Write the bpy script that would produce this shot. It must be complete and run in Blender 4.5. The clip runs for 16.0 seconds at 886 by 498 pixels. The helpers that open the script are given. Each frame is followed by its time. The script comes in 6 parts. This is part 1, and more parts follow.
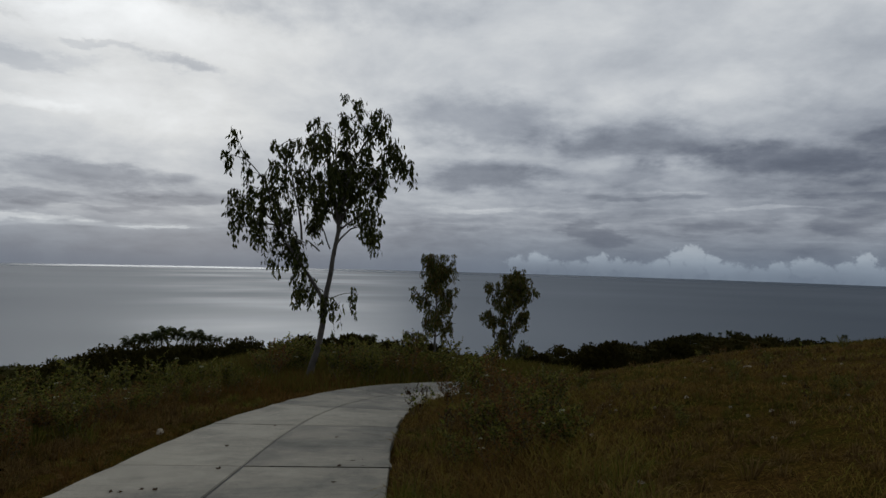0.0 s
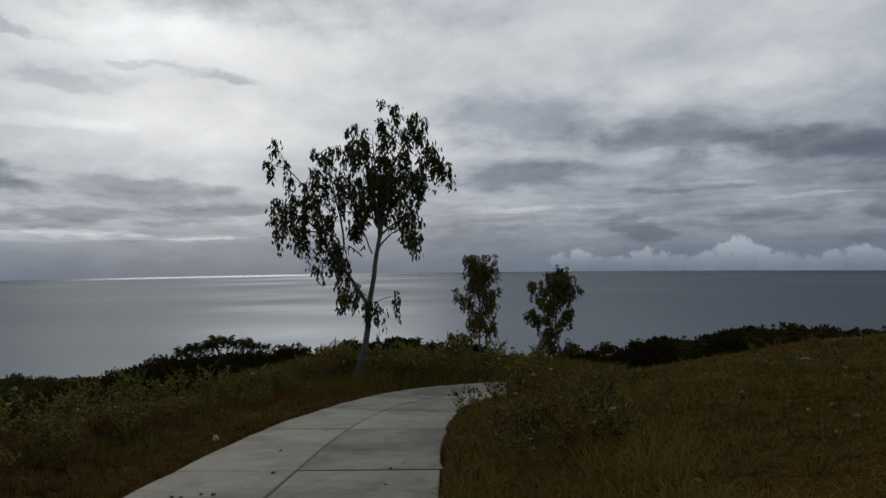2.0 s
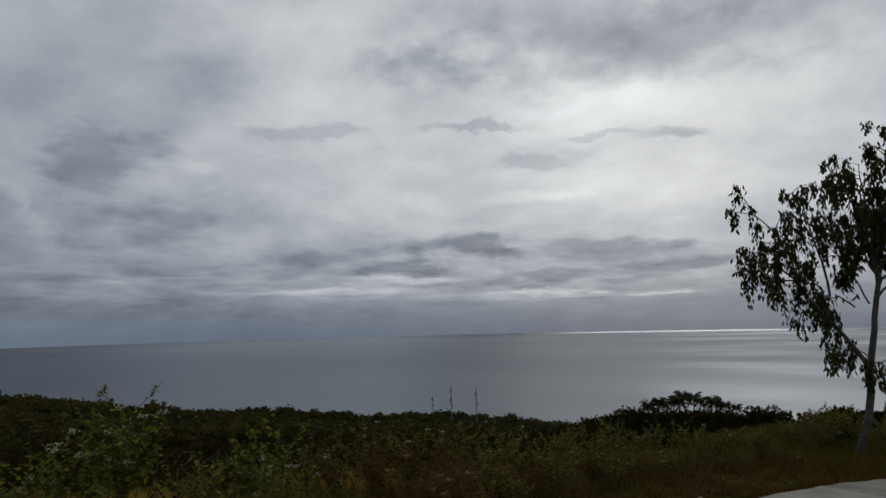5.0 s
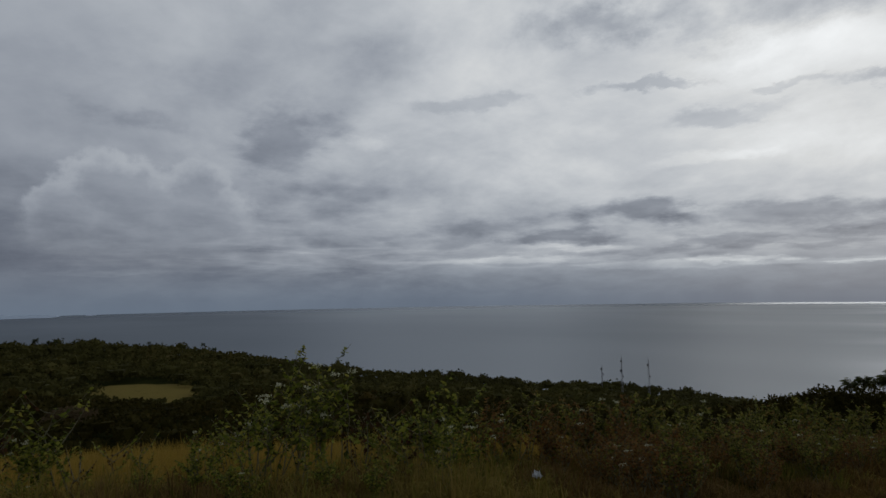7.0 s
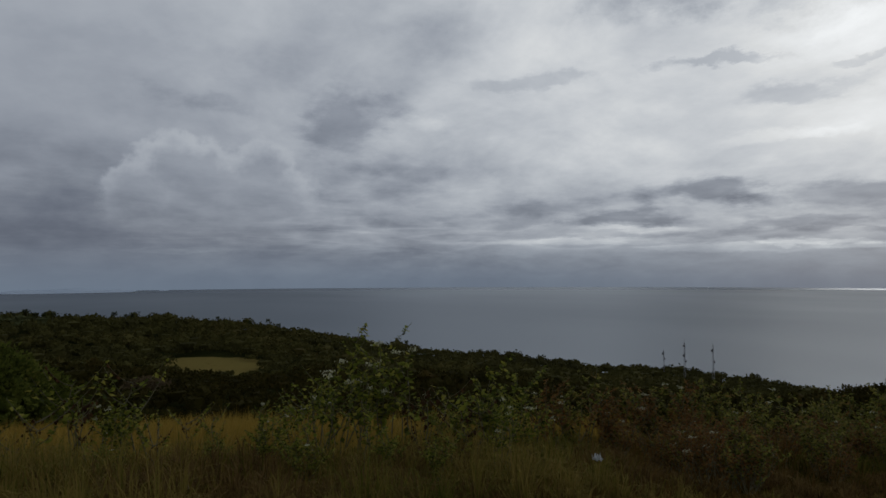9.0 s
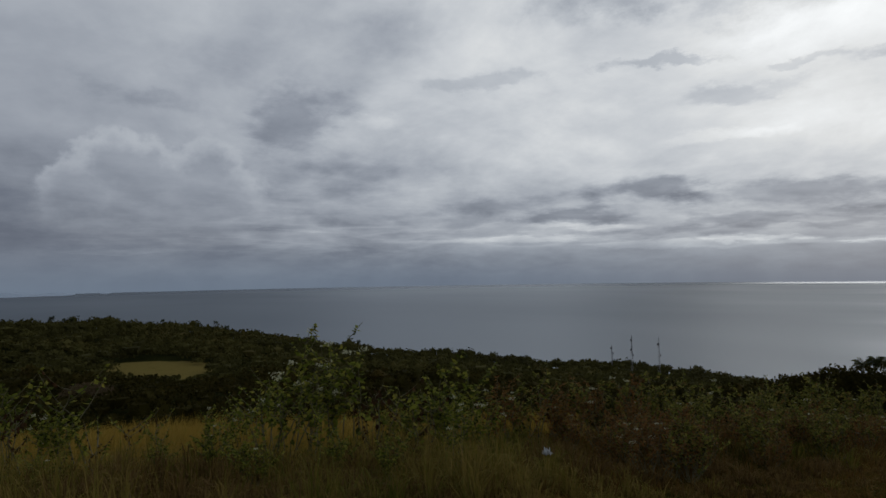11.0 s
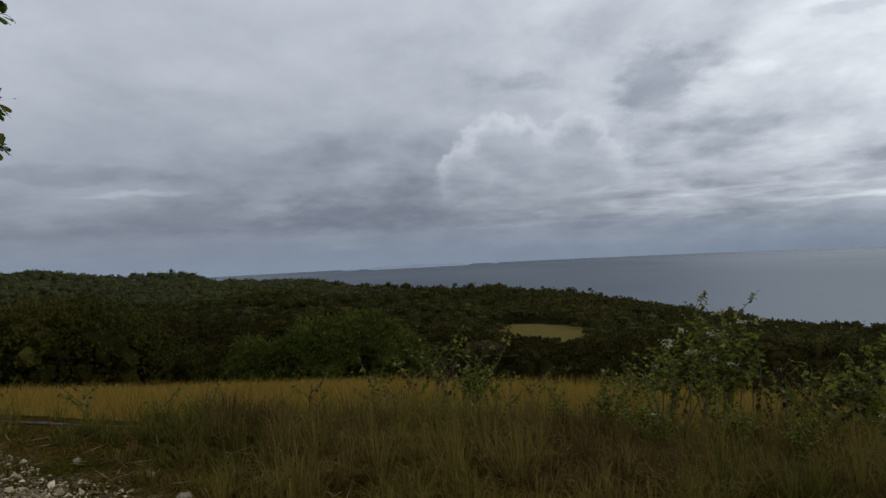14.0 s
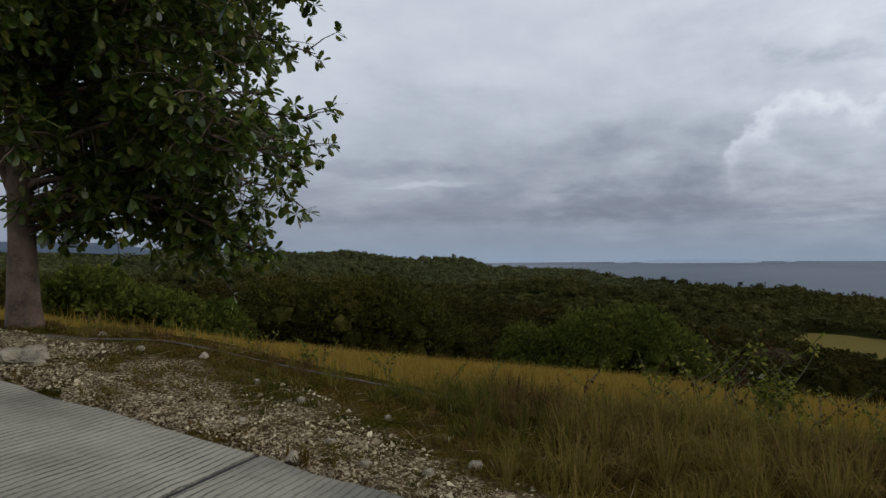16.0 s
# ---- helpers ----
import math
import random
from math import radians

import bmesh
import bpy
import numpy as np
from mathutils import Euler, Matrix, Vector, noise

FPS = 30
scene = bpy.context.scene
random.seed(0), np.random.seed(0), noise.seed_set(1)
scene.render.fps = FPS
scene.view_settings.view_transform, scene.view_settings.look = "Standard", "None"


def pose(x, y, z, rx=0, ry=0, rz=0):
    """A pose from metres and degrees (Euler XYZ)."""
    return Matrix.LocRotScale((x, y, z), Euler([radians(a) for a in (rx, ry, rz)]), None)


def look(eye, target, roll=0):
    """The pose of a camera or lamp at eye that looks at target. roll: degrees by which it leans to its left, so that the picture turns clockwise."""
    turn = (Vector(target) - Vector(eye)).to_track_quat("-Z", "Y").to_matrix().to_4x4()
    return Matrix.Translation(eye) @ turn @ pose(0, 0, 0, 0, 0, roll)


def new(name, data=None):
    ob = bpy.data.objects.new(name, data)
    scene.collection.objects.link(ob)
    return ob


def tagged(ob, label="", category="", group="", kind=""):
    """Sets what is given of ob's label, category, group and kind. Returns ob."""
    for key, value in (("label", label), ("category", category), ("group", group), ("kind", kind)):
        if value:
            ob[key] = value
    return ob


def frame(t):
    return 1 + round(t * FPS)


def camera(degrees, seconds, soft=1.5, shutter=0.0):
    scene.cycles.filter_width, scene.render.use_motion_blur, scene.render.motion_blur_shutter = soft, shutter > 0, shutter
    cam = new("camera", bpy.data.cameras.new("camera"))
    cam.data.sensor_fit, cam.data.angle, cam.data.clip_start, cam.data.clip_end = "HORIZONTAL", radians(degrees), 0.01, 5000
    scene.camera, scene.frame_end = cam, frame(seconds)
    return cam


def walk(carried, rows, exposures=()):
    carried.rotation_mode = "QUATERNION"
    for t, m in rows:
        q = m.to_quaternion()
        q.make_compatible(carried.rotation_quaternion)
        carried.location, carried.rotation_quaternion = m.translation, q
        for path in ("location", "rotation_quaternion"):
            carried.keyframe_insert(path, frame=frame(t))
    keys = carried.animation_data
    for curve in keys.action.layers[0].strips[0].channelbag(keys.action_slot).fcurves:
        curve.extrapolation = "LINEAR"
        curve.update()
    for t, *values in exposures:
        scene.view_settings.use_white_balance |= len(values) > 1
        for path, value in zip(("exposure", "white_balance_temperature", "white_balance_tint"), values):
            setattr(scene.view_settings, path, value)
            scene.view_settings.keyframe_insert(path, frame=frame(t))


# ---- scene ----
EYE_HEIGHT = 1.70
ARM = 0.30            # the camera swings at arm's length round a standing point

# seconds, yaw to the left, pitch up, roll
PATH = [
    (0.0, -0.00, 0.75, 1.52),
    (0.5, 0.02, -0.13, 0.34),
    (1.0, 3.26, 0.22, -0.83),
    (1.5, 3.43, 0.36, 0.43),
    (2.0, 3.66, 0.83, -0.68),
    (2.5, 8.67, 3.20, -1.63),
    (3.0, 14.05, 2.85, -1.28),
    (3.5, 20.20, 5.42, -1.77),
    (4.0, 28.21, 5.92, -1.97),
    (4.5, 37.02, 5.77, -1.61),
    (5.0, 43.13, 6.40, -1.38),
    (5.2, 44.61, 6.39, -1.36),
    (7.3, 60.20, 4.00, -1.08),
    (7.5, 61.56, 4.26, -1.14),
    (8, 64.10, 4.22, -1.21),
    (8.5, 65.54, 3.24, -0.76),
    (9, 63.32, 2.17, -0.27),
    (9.2, 61.28, 2.22, -0.19),
    (11.3, 58.99, 2.00, -0.94),
    (11.5, 61.18, 1.69, -0.99),
    (12.0, 67.08, 1.77, -1.87),
    (12.5, 73.07, 1.38, -2.36),
    (13.0, 79.08, 0.48, -3.00),
    (13.5, 84.66, 0.37, -3.00),
    (14.0, 91.46, 0.15, -2.83),
    (14.5, 96.74, 0.30, 0.05),
    (15.0, 103.48, 0.76, 0.06),
    (15.5, 110.70, -0.03, -0.26),
    (16.0, 115.53, 0.03, -0.74),
]


def eye_pose(yaw, pitch, roll):
    a = radians(yaw)
    return (pose(-ARM * math.sin(a), ARM * math.cos(a) - ARM, EYE_HEIGHT, 90 + pitch, 0, yaw)
            @ pose(0, 0, 0, 0, 0, roll))


cam = camera(69.63, 16.0)
walk(cam, [(t, eye_pose(a, b, c)) for t, a, b, c in PATH],
     exposures=[(0.0, -0.1), (2.0, -0.08), (2.5, -0.1), (3.0, 0.36), (3.5, -0.06), (4.0, -0.22), (5.0, -0.2), (7.5, -0.15), (9.0, -0.1),
                (11.5, 0.0), (12.5, 0.15), (13.5, 0.38), (14.5, 0.52), (16.0, 0.72)])

# ---------------------------------------------------------------- sky and light
SUN_AZ, SUN_EL = 22.0, 20.0       # to the left of north, above the horizon


def math_node(nt, op, a, b=None, c=None):
    n = nt.nodes.new("ShaderNodeMath")
    n.operation = op
    for i, v in enumerate((a, b, c)):
        if v is None:
            continue
        if isinstance(v, (int, float)):
            n.inputs[i].default_value = v
        else:
            nt.links.new(v, n.inputs[i])
    return n.outputs[0]


def ramp(nt, fac, stops, interp="LINEAR"):
    n = nt.nodes.new("ShaderNodeValToRGB")
    n.color_ramp.interpolation = interp
    el = n.color_ramp.elements
    while len(el) < len(stops):
        el.new(0.5)
    for e, (p, col) in zip(el, stops):
        e.position = p
        e.color = (*col, 1) if len(col) == 3 else col
    nt.links.new(fac, n.inputs[0])
    return n.outputs[0]


def remap(nt, v, a, b, c, d, kind="SMOOTHSTEP"):
    n = nt.nodes.new("ShaderNodeMapRange")
    n.interpolation_type = kind
    nt.links.new(v, n.inputs[0])
    for i, x in enumerate((a, b, c, d)):
        n.inputs[i + 1].default_value = x
    return n.outputs[0]


def noise_tex(nt, vec, scale, detail=4.0, rough=0.55, distort=0.0):
    n = nt.nodes.new("ShaderNodeTexNoise")
    n.inputs["Scale"].default_value = scale
    n.inputs["Detail"].default_value = detail
    n.inputs["Roughness"].default_value = rough
    n.inputs["Distortion"].default_value = distort
    if vec is not None:
        nt.links.new(vec, n.inputs["Vector"])
    return n


def mix_col(nt, fac, a, b, blend="MIX"):
    n = nt.nodes.new("ShaderNodeMix")
    n.data_type, n.blend_type = "RGBA", blend
    for sock, v in ((n.inputs[0], fac), (n.inputs[6], a), (n.inputs[7], b)):
        if isinstance(v, (int, float)):
            sock.default_value = v
        elif isinstance(v, tuple):
            sock.default_value = (*v, 1)
        else:
            nt.links.new(v, sock)
    return n.outputs[2]


def vec_math(nt, op, a, b=None, c=None):
    n = nt.nodes.new("ShaderNodeVectorMath")
    n.operation = op
    for i, v in enumerate((a, b, c)):
        if v is None:
            continue
        if isinstance(v, tuple):
            n.inputs[i].default_value = v
        else:
            nt.links.new(v, n.inputs[i])
    return n.outputs["Value"] if op in ("LENGTH", "DOT_PRODUCT") else n.outputs[0]


# clouds: azimuth to the left, elevation, half width, half height (degrees), change of brightness, softness of the edge
HIGH_STREAKS = [
    (22.5, 15.6, 3.8, 0.75, -0.26, 0.5), (28.6, 16.1, 2.1, 0.42, -0.16, 0.5), (33.2, 14.5, 4.0, 0.65, -0.18, 0.6),
    (21.0, 22.6, 14.5, 2.6, -0.34, 1.2), (41.5, 22.4, 6.5, 1.2, -0.16, 1.2), (40.0, 17.2, 6.0, 0.50, -0.24, 0.5),
    (30.0, 25.6, 12.0, 3.6, -0.26, 1.2), (44.0, 22.3, 4.6, 1.6, -0.26, 0.9), (55.4, 16.6, 5.8, 0.53, -0.15, 0.6),
]
BANDS = [
    (-3.1, 12.2, 8.1, 1.6, -0.26, 0.8), (-16.9, 10.2, 8.7, 1.4, -0.28, 0.8), (-29.3, 8.9, 8.8, 1.65, -0.38, 0.8),
    (-24.4, 11.0, 10.9, 2.2, -0.14, 1.0), (-3.7, 7.1, 5.6, 1.3, -0.36, 0.7), (-34.4, 12.3, 4.8, 4.8, -0.12, 1.2),
    (30.4, 5.9, 7.2, 1.0, -0.28, 0.6), (33.5, 3.7, 3.7, 0.55, -0.24, 0.5), (27.9, 3.5, 3.5, 0.40, -0.22, 0.5),
    (-17.0, 5.8, 6.2, 0.43, -0.24, 0.5), (-31.6, 5.6, 4.2, 0.34, -0.22, 0.5), (-12.0, 7.6, 7.0, 0.7, -0.14, 0.7),
]
LOW_BANKS = [
    (41.0, 6.4, 5.4, 0.95, -0.40, 0.6), (47.2, 4.6, 5.2, 0.70, -0.38, 0.6), (26.2, 6.1, 5.4, 0.6, -0.16, 0.6),
    (20.8, 4.5, 6.4, 0.5, -0.16, 0.6), (54.4, 5.7, 4.1, 0.6, -0.20, 0.8), (23.3, 4.3, 4.6, 0.43, -0.22, 0.5),
    (36.3, 3.0, 4.5, 0.40, -0.20, 0.5), (73.9, 3.7, 3.4, 0.25, -0.14, 0.5), (68.4, 1.6, 3.5, 0.2, -0.12, 0.5),
    (-13.2, 2.3, 2.6, 1.15, -0.30, 0.4), (-33.0, 3.2, 2.6, 1.3, -0.20, 0.5), (-24.0, 2.9, 3.0, 0.5, -0.14, 0.5),
]
SOFT_BANKS = [
    (71.4, 12.6, 2.2, 3.0, -0.30, 0.9), (69.2, 14.6, 2.0, 1.2, -0.16, 0.9), (83.5, 14.2, 4.0, 0.7, -0.16, 0.8),
    (66.8, 8.4, 3.1, 1.4, -0.18, 1.0), (62.9, 20.8, 3.1, 1.16, -0.12, 1.2), (95.4, 4.3, 7.2, 2.2, -0.14, 1.2),
    (97.0, 8.9, 6.1, 1.1, -0.14, 1.1), (98.6, 3.8, 7.3, 1.6, -0.12, 1.0), (123.0, 7.4, 7.8, 0.6, -0.14, 0.8),
    (109.6, 3.8, 11.6, 1.1, -0.12, 0.9), (105.7, 7.6, 6.4, 2.0, -0.10, 1.2), (64.0, 13.6, 2.4, 0.5, 0.10, 0.8),
    (88.0, 17.8, 9.0, 1.2, -0.08, 1.2), (112.0, 13.0, 9.0, 1.0, -0.07, 1.0),
]
GLEAMS = [
    (33.5, 2.3, 4.0, 0.22, 0.30, 0.4), (23.3, 1.9, 2.9, 0.17, 0.34, 0.4), (-5.8, 4.4, 7.6, 0.32, 0.28, 0.5),
    (-18.3, 6.1, 4.2, 0.25, 0.24, 0.4), (-25.8, 4.5, 3.8, 0.22, 0.26, 0.4), (45.3, 3.55, 6.0, 0.35, 0.30, 0.5),
    (38.2, 2.0, 8.3, 0.28, 0.30, 0.5), (25.3, 2.0, 6.2, 0.26, 0.24, 0.5), (51.5, 2.6, 9.1, 0.28, 0.26, 0.5),
    (29.9, 3.6, 3.4, 0.22, 0.22, 0.4), (34.0, 10.9, 4.6, 0.5, 0.14, 0.7), (32.1, 19.3, 6.2, 1.1, 0.10, 0.9),
]
WIDE_GLEAMS = [
    (71.4, 3.7, 4.0, 0.22, 0.18, 0.5), (117.0, 5.8, 4.2, 0.30, 0.20, 0.5), (87.2, 2.2, 4.6, 0.26, 0.16, 0.5),
    (99.9, 0.6, 1.9, 0.2, 0.12, 0.5), (27.7, 12.0, 8.7, 2.1, 0.12, 1.2), (27.1, 18.4, 11.1, 2.0, 0.14, 1.2),
    (51.0, 10.8, 6.5, 1.9, 0.12, 1.0), (-14.0, 14.4, 9.0, 1.2, 0.12, 1.0), (-1.0, 9.4, 6.0, 0.5, 0.12, 0.7),
]


def combine(nt, a, b):
    n = nt.nodes.new("ShaderNodeCombineXYZ")
    for i, v in enumerate((a, b)):
        if isinstance(v, (int, float)):
            n.inputs[i].default_value = v
        else:
            nt.links.new(v, n.inputs[i])
    return n.outputs[0]


def puffs(nt, at, balls, blend):
    """How deep a direction lies inside a heap of round puffs."""
    best = None
    for a, e, r in balls:
        d = math_node(nt, "SUBTRACT", r, vec_math(nt, "LENGTH", vec_math(nt, "SUBTRACT", at, (a, e, 0))))
        best = d if best is None else math_node(nt, "SMOOTH_MAX", best, d, blend)
    return best


def sheet(e):
    """Elevation as height on the cloud sheet, which crowds towards the horizon."""
    return 26.0 * math.log(1 + max(e, -3.0) / 7.0)


def build_sky():
    world = bpy.data.worlds.new("sky")
    scene.world = world
    world.use_nodes = True
    nt = world.node_tree
    nt.nodes.clear()
    out = nt.nodes.new("ShaderNodeOutputWorld")
    gen = nt.nodes.new("ShaderNodeTexCoord").outputs["Generated"]
    sep = nt.nodes.new("ShaderNodeSeparateXYZ")
    nt.links.new(gen, sep.inputs[0])
    X, Y, Z = sep.outputs
    deg = 180 / math.pi
    az = math_node(nt, "MULTIPLY", math_node(nt, "ARCTAN2", math_node(nt, "MULTIPLY", X, -1.0), Y), deg)
    el = math_node(nt, "MULTIPLY", math_node(nt, "ARCSINE", Z), deg)
    lift = math_node(nt, "MULTIPLY", math_node(nt, "LOGARITHM", math_node(nt, "MULTIPLY_ADD", math_node(nt, "MAXIMUM", el, -3.0), 1 / 7.0, 1.0), math.e), 26.0)
    flat = combine(nt, az, lift)
    # the cloud sheet in perspective
    depth = math_node(nt, "ADD", math_node(nt, "MAXIMUM", Z, -0.01), 0.30)
    sheet_v = combine(nt, math_node(nt, "DIVIDE", X, depth), math_node(nt, "DIVIDE", Y, depth))
    fine = noise_tex(nt, sheet_v, 1.9, 10, 0.60, 0.3).outputs[0]
    billow = noise_tex(nt, vec_math(nt, "ADD", sheet_v, (7.3, 2.1, 0)), 5.0, 8, 0.56, 0.1).outputs[0]
    streak = noise_tex(nt, vec_math(nt, "MULTIPLY", flat, (0.40, 1.15, 1)), 0.24, 6, 0.58, 0.3).outputs[0]
    rag = math_node(nt, "ADD", math_node(nt, "MULTIPLY", billow, 0.55), math_node(nt, "MULTIPLY", noise_tex(nt, vec_math(nt, "MULTIPLY", flat, (0.8, 0.9, 1)), 0.17, 8, 0.58).outputs[0], 0.45))
    rag = math_node(nt, "MULTIPLY", math_node(nt, "SUBTRACT", rag, 0.5), 3.6)
    # brightest where the sun stands behind the sheet
    glow_v = vec_math(nt, "MULTIPLY", vec_math(nt, "SUBTRACT", flat, (26.0, sheet(15), 0)), (1 / 38, 1 / 34, 0))
    glow = math_node(nt, "POWER", 2.718, math_node(nt, "MULTIPLY", math_node(nt, "POWER", vec_math(nt, "LENGTH", glow_v), 2.0), -1.0))
    L = math_node(nt, "MULTIPLY_ADD", glow, 0.38, 0.34)
    L = math_node(nt, "ADD", L, remap(nt, el, 6, 24, 0.0, 0.10))
    L = math_node(nt, "ADD", L, math_node(nt, "MULTIPLY", remap(nt, el, 5, 16, 0.0, 0.14), remap(nt, az, 5, -25, 0, 1)))
    L = math_node(nt, "ADD", L, remap(nt, el, 30, 55, 0.0, -0.20))
    L = math_node(nt, "ADD", L, math_node(nt, "MULTIPLY", remap(nt, az, 70, 92, 0.0, -0.045), remap(nt, el, 8, 14, 1, 0)))
    rough_air = remap(nt, az, 55, 105, 0.60, 0.17)
    L = math_node(nt, "ADD", L, math_node(nt, "MULTIPLY", math_node(nt, "SUBTRACT", fine, 0.5), math_node(nt, "MULTIPLY", rough_air, 1.1)))
    L = math_node(nt, "ADD", L, math_node(nt, "MULTIPLY", math_node(nt, "SUBTRACT", billow, 0.5), math_node(nt, "MULTIPLY", rough_air, 0.55)))
    lowband = math_node(nt, "MULTIPLY", remap(nt, el, 0.3, 2.5, 0, 1), remap(nt, el, 5, 12, 1, 0.05))
    lowband = math_node(nt, "MULTIPLY", lowband, remap(nt, az, 70, 105, 1.0, 0.35))
    L = math_node(nt, "ADD", L, math_node(nt, "MULTIPLY", math_node(nt, "MULTIPLY", math_node(nt, "SUBTRACT", streak, 0.52), 0.40), lowband))
    # thin bright rims between the low banks
    wisp = noise_tex(nt, vec_math(nt, "MULTIPLY", flat, (0.34, 0.9, 1)), 0.24, 5, 0.5, 0.1).outputs[0]
    wisp = math_node(nt, "POWER", math_node(nt, "SUBTRACT", 1.0, math_node(nt, "MINIMUM", math_node(nt, "MULTIPLY", math_node(nt, "ABSOLUTE", math_node(nt, "SUBTRACT", wisp, 0.5)), 7.0), 1.0)), 3.0)
    thin = math_node(nt, "MULTIPLY", remap(nt, el, 1.2, 2.4, 0, 1), remap(nt, el, 3.6, 6.5, 1, 0.08))
    thin = math_node(nt, "MULTIPLY", thin, remap(nt, az, 62, 90, 1.0, 0.15))
    L = math_node(nt, "ADD", L, math_node(nt, "MULTIPLY", math_node(nt, "MULTIPLY", wisp, thin), 0.10))
    # the shapes of the banks are drawn out by the wind
    drift = noise_tex(nt, vec_math(nt, "MULTIPLY", flat, (0.55, 1.0, 1)), 0.13, 9, 0.66).outputs["Color"]
    blown = vec_math(nt, "ADD", flat, vec_math(nt, "MULTIPLY", vec_math(nt, "SUBTRACT", drift, (0.5, 0.5, 0.5)), (12.0, 7.0, 0)))
    for a, e, wa, we, change, soft in HIGH_STREAKS + BANDS + LOW_BANKS + SOFT_BANKS + GLEAMS + WIDE_GLEAMS:
        d = vec_math(nt, "LENGTH", vec_math(nt, "MULTIPLY", vec_math(nt, "SUBTRACT", blown, (a, sheet(e), 0)), (1 / wa, (7 + e) / (26 * we), 0)))
        d = math_node(nt, "ADD", d, rag)
        L = math_node(nt, "MULTIPLY", L, remap(nt, d, 1 - 0.85 * soft, 1 + 0.75 * soft, 1 + 1.12 * change, 1.0))
    # one large heaped dome: a pale rim over a grey body
    curl = vec_math(nt, "MULTIPLY", vec_math(nt, "SUBTRACT", noise_tex(nt, combine(nt, az, el), 0.36, 8, 0.6).outputs["Color"], (0.5, 0.5, 0.5)), (4.4, 3.4, 0))
    curled = vec_math(nt, "ADD", combine(nt, az, el), curl)
    depth_in = puffs(nt, curled, ((86.4, 8.9, 3.1), (84.4, 8.4, 3.2), (79.4, 8.4, 3.1), (77.4, 6.6, 3.0), (88.6, 6.2, 3.2), (82.5, 5.0, 5.4)), 0.35)
    above = remap(nt, el, 3.0, 10.0, 0.0, 1.0)
    inside = math_node(nt, "MULTIPLY", remap(nt, depth_in, -0.35, 0.45, 0.0, 0.78), above)
    heap = math_node(nt, "ADD", remap(nt, depth_in, 0.1, 1.9, 0.51, 0.345), math_node(nt, "MULTIPLY_ADD", billow, 0.22, -0.11))
    L = math_node(nt, "ADD", L, math_node(nt, "MULTIPLY", inside, math_node(nt, "SUBTRACT", heap, L)))
    L = math_node(nt, "MULTIPLY", L, remap(nt, el, 0.0, 10.0, 0.66, 1.0))
    # haze towards the horizon
    haze = remap(nt, el, -1.8, 3.6, 1, 0)
    hglow = math_node(nt, "ADD", math_node(nt, "MULTIPLY_ADD", glow, 0.07, 0.17), math_node(nt, "ADD", remap(nt, az, 50, 105, 0.0, 0.055), remap(nt, az, 2, -20, 0.0, 0.05)))
    keep = math_node(nt, "SUBTRACT", 1.0, math_node(nt, "MULTIPLY", haze, 0.85))
    L = math_node(nt, "ADD", math_node(nt, "MULTIPLY", L, keep),
                  math_node(nt, "MULTIPLY", hglow, math_node(nt, "MULTIPLY", haze, 0.85)))
    # a row of small heaped clouds far out on the right
    rng = random.Random(12)
    row = [(-6.5 - 0.8 * k + rng.uniform(-0.4, 0.4), rng.uniform(-0.75, -0.25) + 0.2 * math.sin(k * 0.7), rng.uniform(0.6, 0.95)) for k in range(38)] + [(-20.2, 0.5, 0.8), (-21.4, 0.7, 0.95), (-22.8, 0.2, 0.8), (-33.5, 0.4, 0.8)]
    curl = vec_math(nt, "MULTIPLY", vec_math(nt, "SUBTRACT", noise_tex(nt, combine(nt, az, el), 1.5, 6, 0.62).outputs["Color"], (0.5, 0.5, 0.5)), (2.2, 1.5, 0))
    depth_in = puffs(nt, vec_math(nt, "ADD", combine(nt, az, el), curl), row, 0.25)
    lit = math_node(nt, "MULTIPLY", remap(nt, depth_in, -0.12, 0.30, 0, 1), remap(nt, el, -1.1, 0.9, 0.02, 0.19))
    L = math_node(nt, "ADD", L, lit)
    L = math_node(nt, "SMOOTH_MAX", L, 0.13, 0.12)
    tint = ramp(nt, L, [(0.08, (0.80, 0.94, 1.30)), (0.25, (0.88, 0.98, 1.18)), (0.50, (0.93, 1.0, 1.10)), (0.80, (0.97, 1.0, 1.02))])
    cloud = mix_col(nt, 1.0, tint, L, "MULTIPLY")
    hz = mix_col(nt, math_node(nt, "MULTIPLY", haze, 0.9), (1.0, 1.0, 1.0), (0.87, 1.0, 1.07))
    cloud = mix_col(nt, 1.0, cloud, hz, "MULTIPLY")
    bg = nt.nodes.new("ShaderNodeBackground")
    nt.links.new(cloud, bg.inputs[0])
    bg.inputs[1].default_value = 0.93
    clear = nt.nodes.new("ShaderNodeTexSky")
    clear.sky_type, clear.sun_disc = "NISHITA", False
    clear.sun_elevation, clear.sun_rotation = radians(SUN_EL), radians(-SUN_AZ)
    bg2 = nt.nodes.new("ShaderNodeBackground")
    nt.links.new(clear.outputs[0], bg2.inputs[0])
    bg2.inputs[1].default_value = 0.05
    mixer = nt.nodes.new("ShaderNodeMixShader")
    mixer.inputs[0].default_value = 0.03          # the little blue that shows through the cloud
    nt.links.new(bg.outputs[0], mixer.inputs[1])
    nt.links.new(bg2.outputs[0], mixer.inputs[2])
    nt.links.new(mixer.outputs[0], out.inputs[0])


